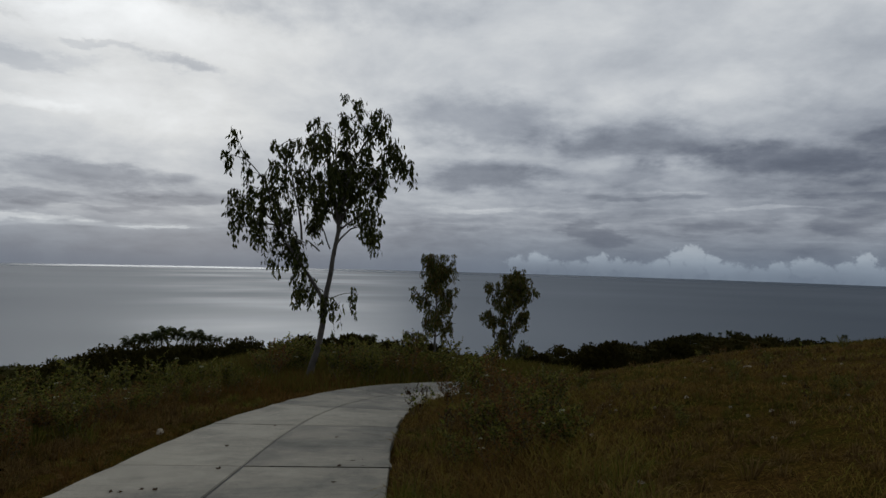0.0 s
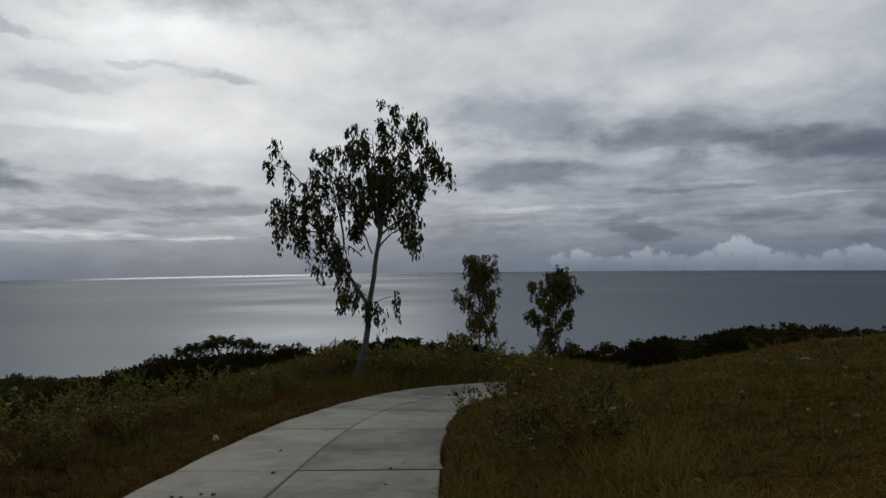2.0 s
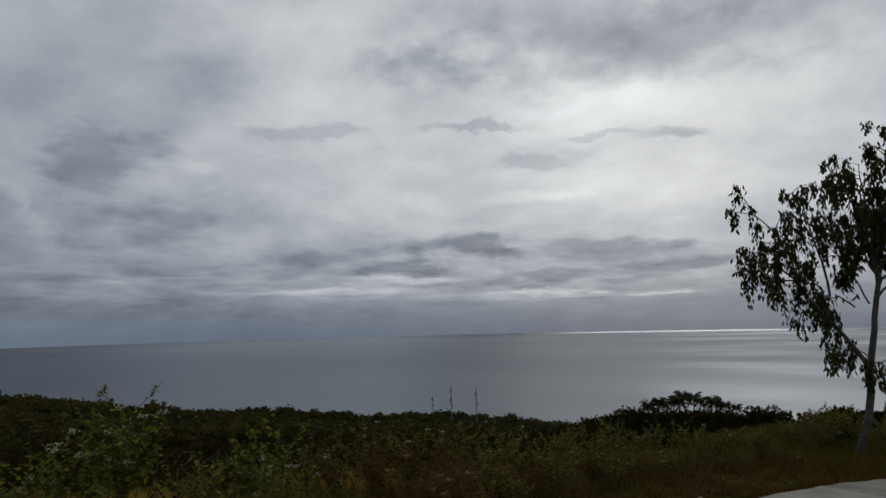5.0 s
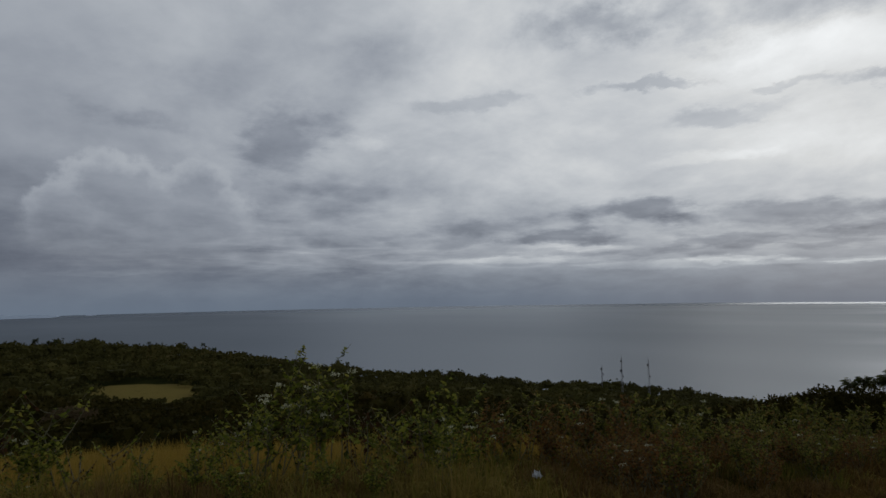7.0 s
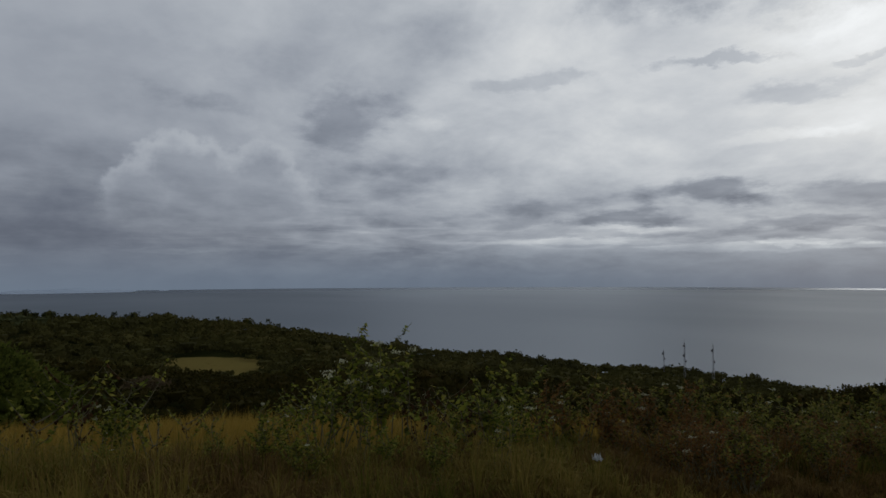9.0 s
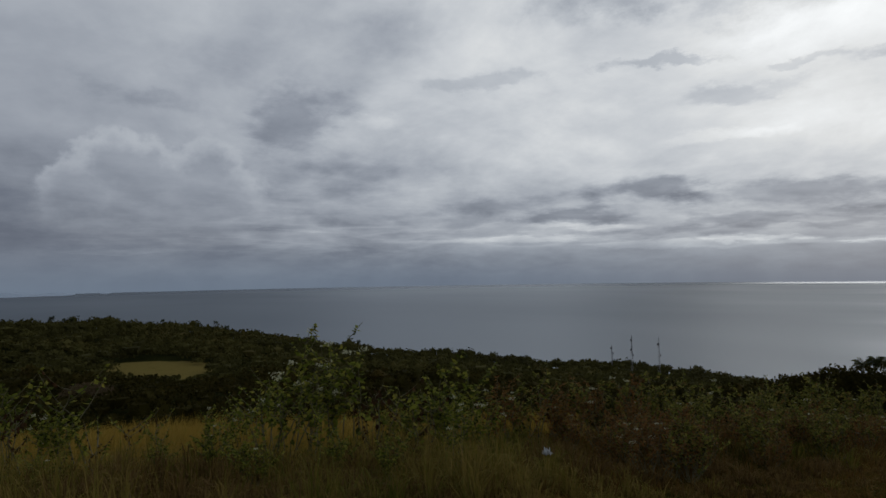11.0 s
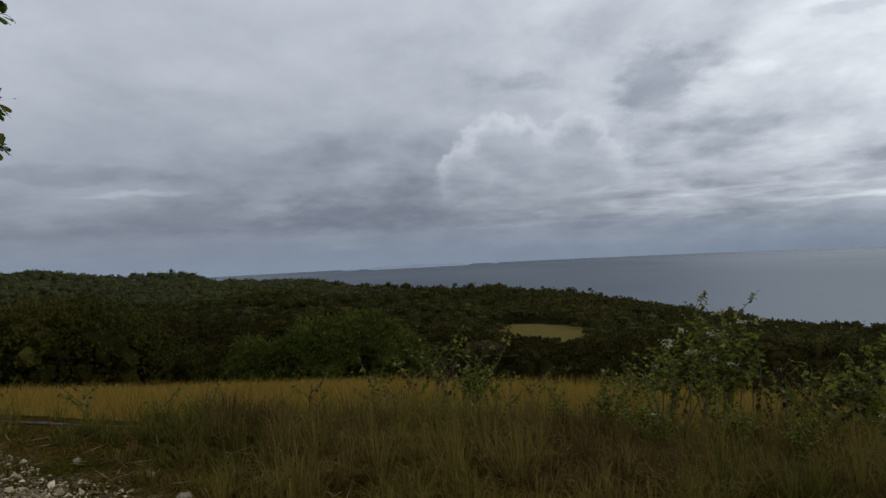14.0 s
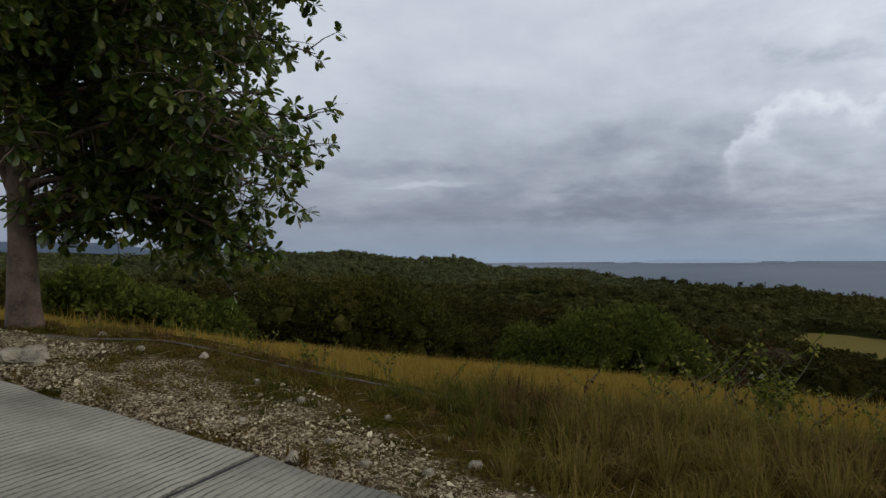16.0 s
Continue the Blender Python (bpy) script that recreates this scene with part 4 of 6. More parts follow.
def obovate(geo, base, axis, side, length, rng):
    """Broad rounded leaves, widest past the middle."""
    axis = axis / (np.linalg.norm(axis, axis=1)[:, None] + 1e-9)
    side = side - axis * (side * axis).sum(1)[:, None]
    side /= np.linalg.norm(side, axis=1)[:, None] + 1e-9
    up = np.cross(side, axis)
    L = length[:, None]
    w = L * 0.25
    cup = up * L * 0.05
    droop = -np.array([0, 0, 1.0]) * L * 0.10
    rows = [base] + [base + axis * L * t + side * w * k + cup + droop * t for t, k in ((0.42, 0.72), (0.72, 1.0), (0.93, 0.66))] + [base + axis * L * 1.0 + droop]
    rows += [base + axis * L * t - side * w * k + cup + droop * t for t, k in ((0.93, 0.66), (0.72, 1.0), (0.42, 0.72))]
    v = np.stack(rows, 1)
    i = np.arange(len(base))[:, None] * 8
    f = np.concatenate([i + [[0, 1, 7, 7]], i + [[1, 2, 6, 7]], i + [[2, 3, 5, 6]], i + [[3, 4, 5, 5]]], 1).reshape(-1, 4)
    f = [q[:3] if q[2] == q[3] else q for q in f.tolist()]
    geo.v.append(v.reshape(-1, 3))
    geo.f.extend([[a + geo.n for a in q] for q in f])
    geo.n += 8 * len(base)


def ico_points(level):
    bm = bmesh.new()
    bmesh.ops.create_icosphere(bm, subdivisions=level, radius=1.0)
    bm.verts.ensure_lookup_table()
    v = np.array([q.co[:] for q in bm.verts])
    f = np.array([[q.index for q in face.verts] for face in bm.faces])
    bm.free()
    return v, f


def leaf_mass(geo, centre, radius, count, leaf, rng, upward=0.3):
    """Clumps of small leaves over the upper surface of a lumpy crown."""
    lumps = ball_points(9, rng) * radius * 0.55 + np.asarray(centre)
    size = np.linalg.norm(radius) / 1.73 * rng.uniform(0.42, 0.75, 9)
    pick = rng.integers(0, 9, count)
    d = ball_points(count, rng)
    d[:, 2] = np.where(d[:, 2] < -0.35, -d[:, 2], d[:, 2])
    base = lumps[pick] + d * (size[pick] * rng.uniform(0.75, 1.05, count))[:, None]
    ax = d + rng.normal(0, 0.8, d.shape) + np.array([0, 0, upward])
    leaves(geo, base, ax, rng.normal(size=d.shape), leaf * rng.uniform(0.7, 1.4, count), leaf * 0.68 * rng.uniform(0.7, 1.3, count), 0.15)
    ball, tri = ico_points(1)
    for c, k in zip(lumps, size):
        geo.add(c + ball * rng.uniform(0.34, 0.56, (len(ball), 1)) * k, tri)


def bush_tree(name, az, r, width, height, count, leaf, material, label, seed, group="", category="tree"):
    rng = np.random.default_rng(seed)
    x, y = polar(az, r)
    tree = thing(name, on_ground(x, y, -0.1), label, category, group)
    wood, crown = Geo(), Geo()
    for k in range(4):
        a = rng.uniform(0, 6.28)
        tube(wood, bent((0.1 * math.cos(a), 0.1 * math.sin(a), 0), (math.cos(a) * width * 0.3, math.sin(a) * width * 0.3, height * 0.75), (0, 0, 0.2), 6, rng, 0.05),
             np.linspace(0.05 + 0.012 * height, 0.02, 6), 6)
    n = max(4, int(width * 1.6))
    for k in range(n):
        a, s = k * 2.4, math.sqrt((k + 0.5) / n)
        c = (math.cos(a) * s * width * 0.36, math.sin(a) * s * width * 0.36, height * (0.62 - 0.26 * s * rng.uniform(0.4, 1.3)))
        leaf_mass(crown, c, np.array([width * 0.30, width * 0.30, height * 0.36]), int(count * 2.2) // n, leaf * 0.8, rng)
    part("trunk", wood, MAT["shade_bark"], tree, "", True)
    part("crown", crown, material, tree)
    return tree


def palm_mesh(seed, height):
    rng = np.random.default_rng(seed)
    wood, fr = Geo(), Geo()
    lean = rng.uniform(-0.6, 0.6, 2)
    top = np.array([lean[0], lean[1], height])
    tube(wood, bent((0, 0, -0.3), top, (-lean[0] * 0.2, -lean[1] * 0.2, 0), 8), np.linspace(0.20, 0.11, 8), 7)
    for k in range(24):
        a = k * 2.39996
        up = 1.7 - 2.9 * ((k + 0.5) / 24)
        n = 9
        t = np.linspace(0, 1, n)
        L = rng.uniform(1.5, 2.0)
        out = np.array([math.cos(a), math.sin(a), 0])
        mid = top + out * (t * L * (0.95 - 0.25 * abs(up) / 1.7))[:, None] + np.array([0, 0, 1.0]) * (up * t * L * 0.8 - (0.35 + 0.25 * max(up, 0)) * t**2 * L)[:, None]
        tube(fr, mid, np.linspace(0.035, 0.01, n), 3)
        side = np.array([-math.sin(a), math.cos(a), 0])
        tt = rng.uniform(0.12, 1.0, 44)
        at = np.stack([np.interp(tt, t, mid[:, i]) for i in range(3)], 1)
        sg = np.where(np.arange(44) % 2 == 0, 1.0, -1.0)[:, None]
        ax = side * sg + out * 0.55 + np.array([0, 0, -0.55])
        leaves(fr, at, ax, np.tile(out, (44, 1)), 0.8 * (1.05 - 0.5 * np.abs(tt - 0.45)), 0.17, 0.0)
    return wood, fr


def build_palms():
    rng = np.random.default_rng(3)
    kinds = []
    for s in range(4):
        w, f = palm_mesh(40 + s, 7.6 + 0.8 * s)
        kinds.append((w.mesh("palm_trunk", MAT["palm_trunk"], True), f.mesh("fronds", MAT["palm_leaf"])))
    spots = []
    # azimuth and elevation of each crown on the two near ridges
    for az, el in ((25.9, -7.1), (25.4, -6.75), (24.7, -6.95), (24.1, -6.7), (23.5, -6.6), (23.0, -6.25), (22.5, -6.4), (21.9, -6.75), (21.2, -6.6), (20.6, -6.7), (20.0, -7.0), (19.2, -7.15), (6.4, -7.0)):
        spots.append((az, rng.uniform(146, 152), el))
    for az, el in ((-16.9, -6.7), (-17.8, -6.7), (-18.7, -6.5), (-21.4, -5.9), (-22.3, -5.75), (-22.9, -5.6), (-23.6, -5.55), (-24.3, -5.35), (-24.9, -5.4), (-25.7, -5.5), (-26.9, -5.65), (-28.1, -5.6), (-29.3, -5.5), (-31.0, -5.35), (-32.4, -5.05)):
        spots.append((az, rng.uniform(238, 262), el))
    for az in (97.6, 96.9, 96.2, 95.7, 95.1, 94.6, 90.4, 89.8, 89.2, 83.0, 80.2, 78.6, 77.6, 70.6, 66.6, 65.9, 65.3, 56.8):
        spots.append((az + rng.uniform(-0.3, 0.3), rng.uniform(380, 412), rng.uniform(0.6, 1.0)))
    for az in (122.5, 117.5, 116.6, 115.9, 115.3, 114.7, 114.0, 113.4, 128.2):
        spots.append((az, rng.uniform(560, 640), rng.uniform(0.75, 1.0)))
    for az, r in ((134, 150), (131.5, 130), (137, 170), (141, 120), (118, 210), (112, 230), (116, 190), (109.5, 170), (106, 215)):
        spots.append((az, r, rng.uniform(0.6, 0.85)))
    for i, (az, r, k) in enumerate(spots):
        x, y = polar(az, r)
        p = thing("coconut_palm", on_ground(x, y), "tall coconut palm with a grey trunk on the wooded ridge", "palm", "coconut palms")
        wm, fm = kinds[i % 4]
        if k < 0:                                      # scaled so that the crown reaches its elevation
            k = (EYE_HEIGHT + r * math.tan(radians(k)) - p.location.z) / (8.4 + 0.8 * (i % 4))
        part("trunk", wm, None, p)
        part("fronds", fm, None, p)
        p.scale = (k, k, k)
        p.rotation_euler = (0, 0, rng.uniform(0, 6.28))


def build_forest():
    """Woods on the slopes: thousands of lumpy crowns bristling with leaf sprays."""
    rng = np.random.default_rng(21)
    spots = []
    r = 50.0
    while r < 730:
        gap = min(2.6 + 0.024 * (r - 50), 6.4)
        for az in np.arange(-48, 168, math.degrees(gap / r)):
            a, rr = az + rng.uniform(-0.45, 0.45) * math.degrees(gap / r), r + rng.uniform(-0.45, 0.45) * gap
            x, y = polar(a, rr)
            turn = math.atan2(y - CLEARING[1], x - CLEARING[0])
            if ((x - CLEARING[0]) / 26) ** 2 + ((y - CLEARING[1]) / 20) ** 2 < 1 + 0.35 * math.sin(2 * turn + 1) + 0.25 * math.sin(5 * turn):
                continue
            if rr < (95 if a < 36 else 78) or (a < -12 and rr < 125) or (a > 125 and rr < 60):
                continue
            if 31 <= a < 97 and rr > 450 or (a >= 140 and rr > 600):
                continue
            if -16 < a < 31 and rr > 260 or (-48 < a <= -16 and rr > 330):
                continue
            size = gap * rng.choice([0.46, 0.58, 0.72, 0.90]) * rng.uniform(0.85, 1.15)
            tall = size * (rng.uniform(0.65, 1.0) if rr < 200 else rng.uniform(0.55, 0.9))
            if -1 < a < 36 and rr < 190:
                tall *= 1.15 if 19 < a < 26.8 else 1.0
            if a < -14:
                size *= 0.9
                tall = size * rng.uniform(0.4, 0.65)
            if 76 < a < 90 and 140 < rr < 240:
                tall *= 0.5
            if rng.random() < 0.05:
                tall *= 1.35
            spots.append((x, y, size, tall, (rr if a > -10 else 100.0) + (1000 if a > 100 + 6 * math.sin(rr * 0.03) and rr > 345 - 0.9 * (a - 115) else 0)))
        r += gap * 0.95
    S = np.array(spots)
    z = ground_z(S[:, 0], S[:, 1])
    # beyond the near woods the leaf colours are paled to stand for haze
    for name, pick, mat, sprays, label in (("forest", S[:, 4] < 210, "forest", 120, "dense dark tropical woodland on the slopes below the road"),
                                           ("far_forest", (S[:, 4] >= 210) & (S[:, 4] < 1000), "far_forest", 60, "dark green woodland covering the far ridge, paled in colour for haze"),
                                           ("hill_scrub", S[:, 4] >= 1000, "hill_scrub", 34, "olive scrub woodland on the layered inland hills, paled in colour for haze")):
        ball, tri = ico_points(1)
        ball[:, 2] = np.where(ball[:, 2] < -0.3, -0.3, ball[:, 2])
        T, zz = S[pick], z[pick]
        n = len(T)
        g = Geo()
        centre = np.c_[T[:, :2], zz + T[:, 3] * 0.7]
        half = np.stack([T[:, 2], T[:, 2], T[:, 3]], 1)
        ph = rng.uniform(0, 6.28, (n, 3))
        lump = 0.50 + 0.16 * np.sin(ball[None, :, 0] * 3.6 + ph[:, :1]) * np.sin(ball[None, :, 1] * 3.6 + ph[:, 1:2]) + 0.10 * np.sin(ball[None, :, 2] * 6 + ph[:, 2:]) \
            + rng.uniform(-0.07, 0.07, (n, len(ball)))
        spin = rng.uniform(0, 6.28, n)[:, None]
        bx = ball[None, :, 0] * np.cos(spin) - ball[None, :, 1] * np.sin(spin)
        by = ball[None, :, 0] * np.sin(spin) + ball[None, :, 1] * np.cos(spin)
        flat_top = np.sign(ball[:, 2]) * np.abs(ball[:, 2]) ** 0.72
        turned = np.stack([bx, by, np.broadcast_to(flat_top, bx.shape)], -1)
        v = centre[:, None] + turned * half[:, None] * lump[..., None]
        f = (tri[None] + (np.arange(n) * len(ball))[:, None, None]).reshape(-1, 3)
        g.v.append(v.reshape(-1, 3))
        g.f = f.tolist()
        g.n = n * len(ball)
        d = ball_points(n * sprays, rng)
        d[:, 2] = np.abs(d[:, 2]) - 0.25
        hh, cc = np.repeat(half, sprays, 0), np.repeat(centre, sprays, 0)
        base = cc + d * hh * rng.uniform(0.48, 0.86, (len(d), 1))
        L = hh[:, 0] * (0.165 if name == "forest" else 0.21) * rng.uniform(0.6, 1.4, len(d))
        leaves(g, base, d * 0.6 + rng.normal(0, 0.8, d.shape), rng.normal(size=d.shape), L, L * 0.9, 0.15)
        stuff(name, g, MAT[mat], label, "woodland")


# ---------------------------------------------------------------- roadside plants
def shrub_meshes(seed, height, stems, flowers, withered=0.0, spread=0.5, leaf=(0.07, 0.16), crowd=1.0, tone="shrub_leaf"):
    """A tall herb: thin stems, pairs of broad leaves, flat white flower heads at the tips."""
    rng = np.random.default_rng(seed)
    lv, dead, made = Geo(), Geo(), []
    for k in range(stems):
        wood = Geo()
        a = rng.uniform(0, 6.28)
        h = height * rng.uniform(0.6, 1.05)
        out = rng.uniform(0.2, 1.0) * spread
        tip = np.array([math.cos(a) * out, math.sin(a) * out, h])
        path = bent((rng.normal(0, 0.05), rng.normal(0, 0.05), -0.05), tip, (math.cos(a) * 0.1, math.sin(a) * 0.1, 0.1), 8, rng, 0.015)
        tube(wood, path, np.linspace(0.009, 0.003, 8), 4)
        arms = [path]
        for q in range(3):
            i = rng.integers(3, 7)
            b = rng.uniform(0, 6.28)
            end = path[i] + np.array([math.cos(b), math.sin(b), 0.9]) * rng.uniform(0.15, 0.35)
            arm = bent(path[i], end, (0, 0, -0.03), 5)
            tube(wood, arm, np.linspace(0.005, 0.002, 5), 3)
            arms.append(arm)
        for arm in arms:
            n = int((6 + len(arm) * 1.6) * crowd)
            t = rng.uniform(0.25, 1.0, n)
            at = np.stack([np.interp(t, np.linspace(0, 1, len(arm)), arm[:, i]) for i in range(3)], 1)
            b = rng.uniform(0, 6.28, n)
            ax = np.stack([np.cos(b), np.sin(b), rng.uniform(-1.0, 0.7, n)], 1)
            sd = np.cross(ax, [0, 0, 1]) + rng.normal(0, 0.55, ax.shape)
            ln = rng.uniform(*leaf, n) * (1.15 - 0.4 * t)
            target = dead if rng.random() < withered else lv
            if target is dead:
                ax[:, 2] -= 1.4
            if target is dead:
                ln = ln * 0.6
            leaves(target, at, ax, sd, ln, ln * 0.6, 0.12, 0.4)
            if rng.random() < flowers:
                m = 26
                head = arm[-1] + rng.normal(0, 0.026, (m, 3)) * (1, 1, 0.4)
                fl = Geo()
                leaves(fl, head, rng.normal(0, 0.6, (m, 3)) + [0, 0, 0.7], rng.normal(size=(m, 3)), rng.uniform(0.014, 0.026, m), 0.018, 0.1)
                made.append(("flower_head", fl, MAT["flower"]))
        made.append(("stem", wood, MAT["stem"]))
    made += [("foliage", lv, MAT[tone]), ("withered_foliage", dead, MAT["dead_leaf"])]
    return [(n, g.mesh(n, m)) for n, g, m in made if g.n]


def build_shrubs():
    kinds = {
        "flowering": [shrub_meshes(60 + i, 1.05 + 0.12 * i, 6, 0.17, 0.0, 0.30, (0.045, 0.095), 1.0) for i in range(3)],
        "leafy": [shrub_meshes(65 + i, 1.0 + 0.12 * i, 9, 0.03, 0.0, 0.42, (0.05, 0.11), 1.5, "slope_leaf") for i in range(3)],
        "green": [shrub_meshes(70 + i, 0.8 + 0.12 * i, 10, 0.015, 0.0, 0.45, (0.04, 0.09), 1.8, "slope_leaf") for i in range(3)],
        "bright": [shrub_meshes(72 + i, 0.8 + 0.12 * i, 9, 0.04, 0.0, 0.40, (0.045, 0.10), 1.6) for i in range(3)],
        "russet": [shrub_meshes(75 + i, 0.9 + 0.12 * i, 9, 0.03, 0.0, 0.5, (0.035, 0.08), 1.7, "brown_leaf") for i in range(2)],
        "withered": [shrub_meshes(80 + i, 0.85 + 0.1 * i, 3, 0.0, 0.75, 0.25, (0.08, 0.15), 0.6) for i in range(2)],
        "seedling": [shrub_meshes(90 + i, 0.55 + 0.08 * i, 2, 0.1, 0.3, 0.12, (0.03, 0.07), 1.3) for i in range(2)],
    }
    labels = {
        "flowering": "leafy green roadside shrub with white flower heads",
        "green": "bushy light green weed on the verge",
        "russet": "russet and olive weedy bush on the verge",
        "withered": "half withered weed with dark drooping leaves",
        "seedling": "thin upright weed among the tall grass",
    }
    rng = np.random.default_rng(8)
    spots = [  # kind, azimuth, distance, scale
        ("flowering", 75.5, 8.4, 1.25), ("flowering", 73.6, 8.8, 1.15), ("flowering", 71.4, 9.2, 1.35), ("flowering", 69.6, 9.0, 1.5), ("flowering", 77.2, 9.6, 0.85),
        ("withered", 66.4, 7.6, 1.0), ("withered", 63.4, 7.4, 1.05), ("withered", 61.6, 8.0, 0.9), ("flowering", 66.2, 8.8, 0.75), ("withered", 67.4, 8.2, 0.9),
        ("flowering", 76.2, 6.7, 0.75), ("green", 80.5, 6.9, 0.55), ("green", 77.6, 6.2, 0.5), ("green", 84.0, 7.2, 0.42), ("seedling", 88.0, 7.0, 0.9), ("green", 92.0, 7.4, 0.42), ("green", 70.0, 6.6, 0.45), ("green", 66.0, 6.4, 0.45), ("seedling", 98.0, 7.6, 0.9), ("green", 104.0, 8.0, 0.4), ("seedling", 110.0, 8.6, 0.8), ("seedling", 72.6, 6.4, 0.9), ("green", 62.0, 8.2, 1.0), ("green", 60.4, 8.4, 1.1), ("green", 58.8, 8.8, 0.95), ("green", 64.0, 8.8, 0.8), ("flowering", 57.0, 10, 0.75)] + [
        ("russet", 54.8, 9.6, 1.0),
        ("flowering", 47.5, 11.5, 1.45), ("flowering", 44.5, 11.2, 1.35), ("russet", 49.5, 11.0, 1.5), ("russet", 46.0, 10.6, 1.5), ("green", 43.0, 11.8, 1.55), ("flowering", 41.5, 12.0, 1.35),
        ("green", 40.0, 12.6, 1.35), ("flowering", 38.5, 11.6, 1.2), ("russet", 36.5, 12.2, 1.1), ("flowering", 35.2, 12.8, 1.25), ("green", 33.4, 14.5, 1.5), ("flowering", 31.6, 14.0, 1.3),
        ("flowering", 30.0, 15.2, 1.4), ("green", 28.2, 16, 1.5), ("flowering", 26.8, 15.5, 1.3), ("green", 25.0, 17, 1.4), ("flowering", 23.6, 17.5, 1.3), ("green", 21.8, 18.5, 1.4),
        ("flowering", 20.0, 19, 1.2), ("green", 18.2, 20, 1.3), ("flowering", 53.0, 10.4, 1.1), ("russet", 51.4, 10.8, 1.3), ("flowering", 80.2, 7.6, 0.55), ("flowering", 60.6, 7.0, 0.7),
        ("russet", 37.5, 10.0, 0.9)] + [
        ("russet", 34.2, 10.6, 0.95), ("russet", 44.0, 9.0, 0.9), ("russet", 41.0, 8.6, 0.8), ("russet", 31.0, 11.0, 0.9), ("russet", 27.0, 12.4, 0.9), ("russet", 47.0, 8.2, 0.8), ("flowering", 39.8, 10.2, 0.85), ("flowering", 28.8, 13.0, 0.9), ("green", 24.2, 14.6, 0.9), ("green", 15.0, 25.5, 1.3), ("green", 9.2, 27, 1.4),
        ("green", 6.8, 28, 1.2), ("green", 13.0, 28.5, 1.6), ("flowering", 11.2, 30, 1.4),
        ("withered", 94.6, 8.2, 0.9), ("seedling", 96.6, 8.1, 1.5), ("seedling", 93.2, 8.5, 1.6), ("green", 90.4, 8.4, 0.75), ("seedling", 89.0, 8.6, 1.7), ("flowering", 91.8, 8.9, 0.7), ("seedling", 100.6, 8.8, 1.2),
        ("seedling", 104.5, 9.4, 1.2), ("withered", 107.0, 9.0, 0.65), ("seedling", 112.6, 9.8, 1.1), ("withered", 99.2, 8.4, 0.6), ("seedling", 116.5, 9.6, 1.0)] + [
        ("seedling", 121.0, 10.4, 1.2), ("green", 129.0, 10.6, 0.7),
        ("seedling", 131.5, 11.0, 1.2), ("green", 138.5, 11.8, 0.7), ("seedling", 126.5, 10.2, 1.1), ("green", 135.0, 12.5, 0.6), ("green", 145.0, 13.2, 0.8), ("seedling", 86.0, 9.6, 1.2), ("seedling", 83.5, 9.2, 1.0),
        # the bank inside the bend
        ("russet", -1.5, 13.2, 0.8), ("green", -3.4, 12.6, 0.85), ("flowering", -2.4, 14.5, 0.9), ("russet", -4.6, 13.0, 0.9), ("green", -3.8, 15.0, 1.2), ("russet", -5.4, 11.4, 0.8), ("russet", -6.8, 10.2, 0.7), ("green", -7.6, 8.8, 0.5), ("russet", -8.8, 6.8, 0.6), ("russet", -5.0, 6.6, 0.5), ("russet", -6.2, 9.2, 0.75), ("russet", -4.6, 10.6, 0.8), ("russet", -7.6, 7.6, 0.7), ("russet", -3.2, 9.6, 0.7), ("withered", -5.6, 8.0, 0.7), ("withered", -9.4, 7.4, 0.6),
        ("green", -4.0, 8.2, 0.7)] + [
        ("green", -8.2, 8.4, 0.65), ("withered", -1.0, 10.4, 0.6), ("withered", 2.2, 13.4, 0.75), ("withered", 1.6, 14.4, 0.8), ("withered", 1.0, 15.0, 0.7), ("green", -6.6, 7.0, 0.55),
        ("green", -10.5, 7.0, 0.5), ("green", -2.0, 7.4, 0.5), ("green", -12.5, 11.5, 0.4), ("green", -27.0, 13.5, 0.35), ("green", -24.6, 11.0, 0.35), ("withered", -29.5, 16.0, 0.5),
    ]
    # the weedy slope outside the bend, and the overgrown bank inside it
    more = np.random.default_rng(44)
    while len(spots) < 175:
        az, r = more.uniform(13, 36), more.uniform(12, 20)
        x, y = polar(az, r)
        if 3.2 < float(road_offset(np.array([x]), np.array([y]))[0]) < 14:
            spots.append((("flowering", "green", "flowering", "russet")[len(spots) % 4], az, r, more.uniform(0.5, 0.95)))
    while len(spots) < 200:
        az, r = more.uniform(24, 50), more.uniform(7.5, 12)
        x, y = polar(az, r)
        if 2.9 < float(road_offset(np.array([x]), np.array([y]))[0]) < 7:
            spots.append((("russet", "russet", "green")[len(spots) % 3], az, r, more.uniform(0.7, 1.1)))
    while len(spots) < 220:
        az, r = more.uniform(-12, 0), more.uniform(6, 15)
        x, y = polar(az, r)
        if -4.4 < float(road_offset(np.array([x]), np.array([y]))[0]) < -2.5:
            spots.append((("russet", "green", "russet", "withered")[len(spots) % 4], az, r, more.uniform(0.35, 0.7)))
    while len(spots) < 262:
        az, r = more.uniform(-1, 16), more.uniform(23.5, 34)
        x, y = polar(az, r)
        if float(road_offset(np.array([x]), np.array([y]))[0]) > 3.0:
            spots.append((("green", "flowering", "green", "russet")[len(spots) % 4], az, r, more.uniform(0.8, 1.5)))
    while len(spots) < 292:
        az, r = more.uniform(-34, -10), more.uniform(7, 22)
        spots.append((("russet", "withered", "green")[len(spots) % 3], az, r, more.uniform(0.16, 0.34)))
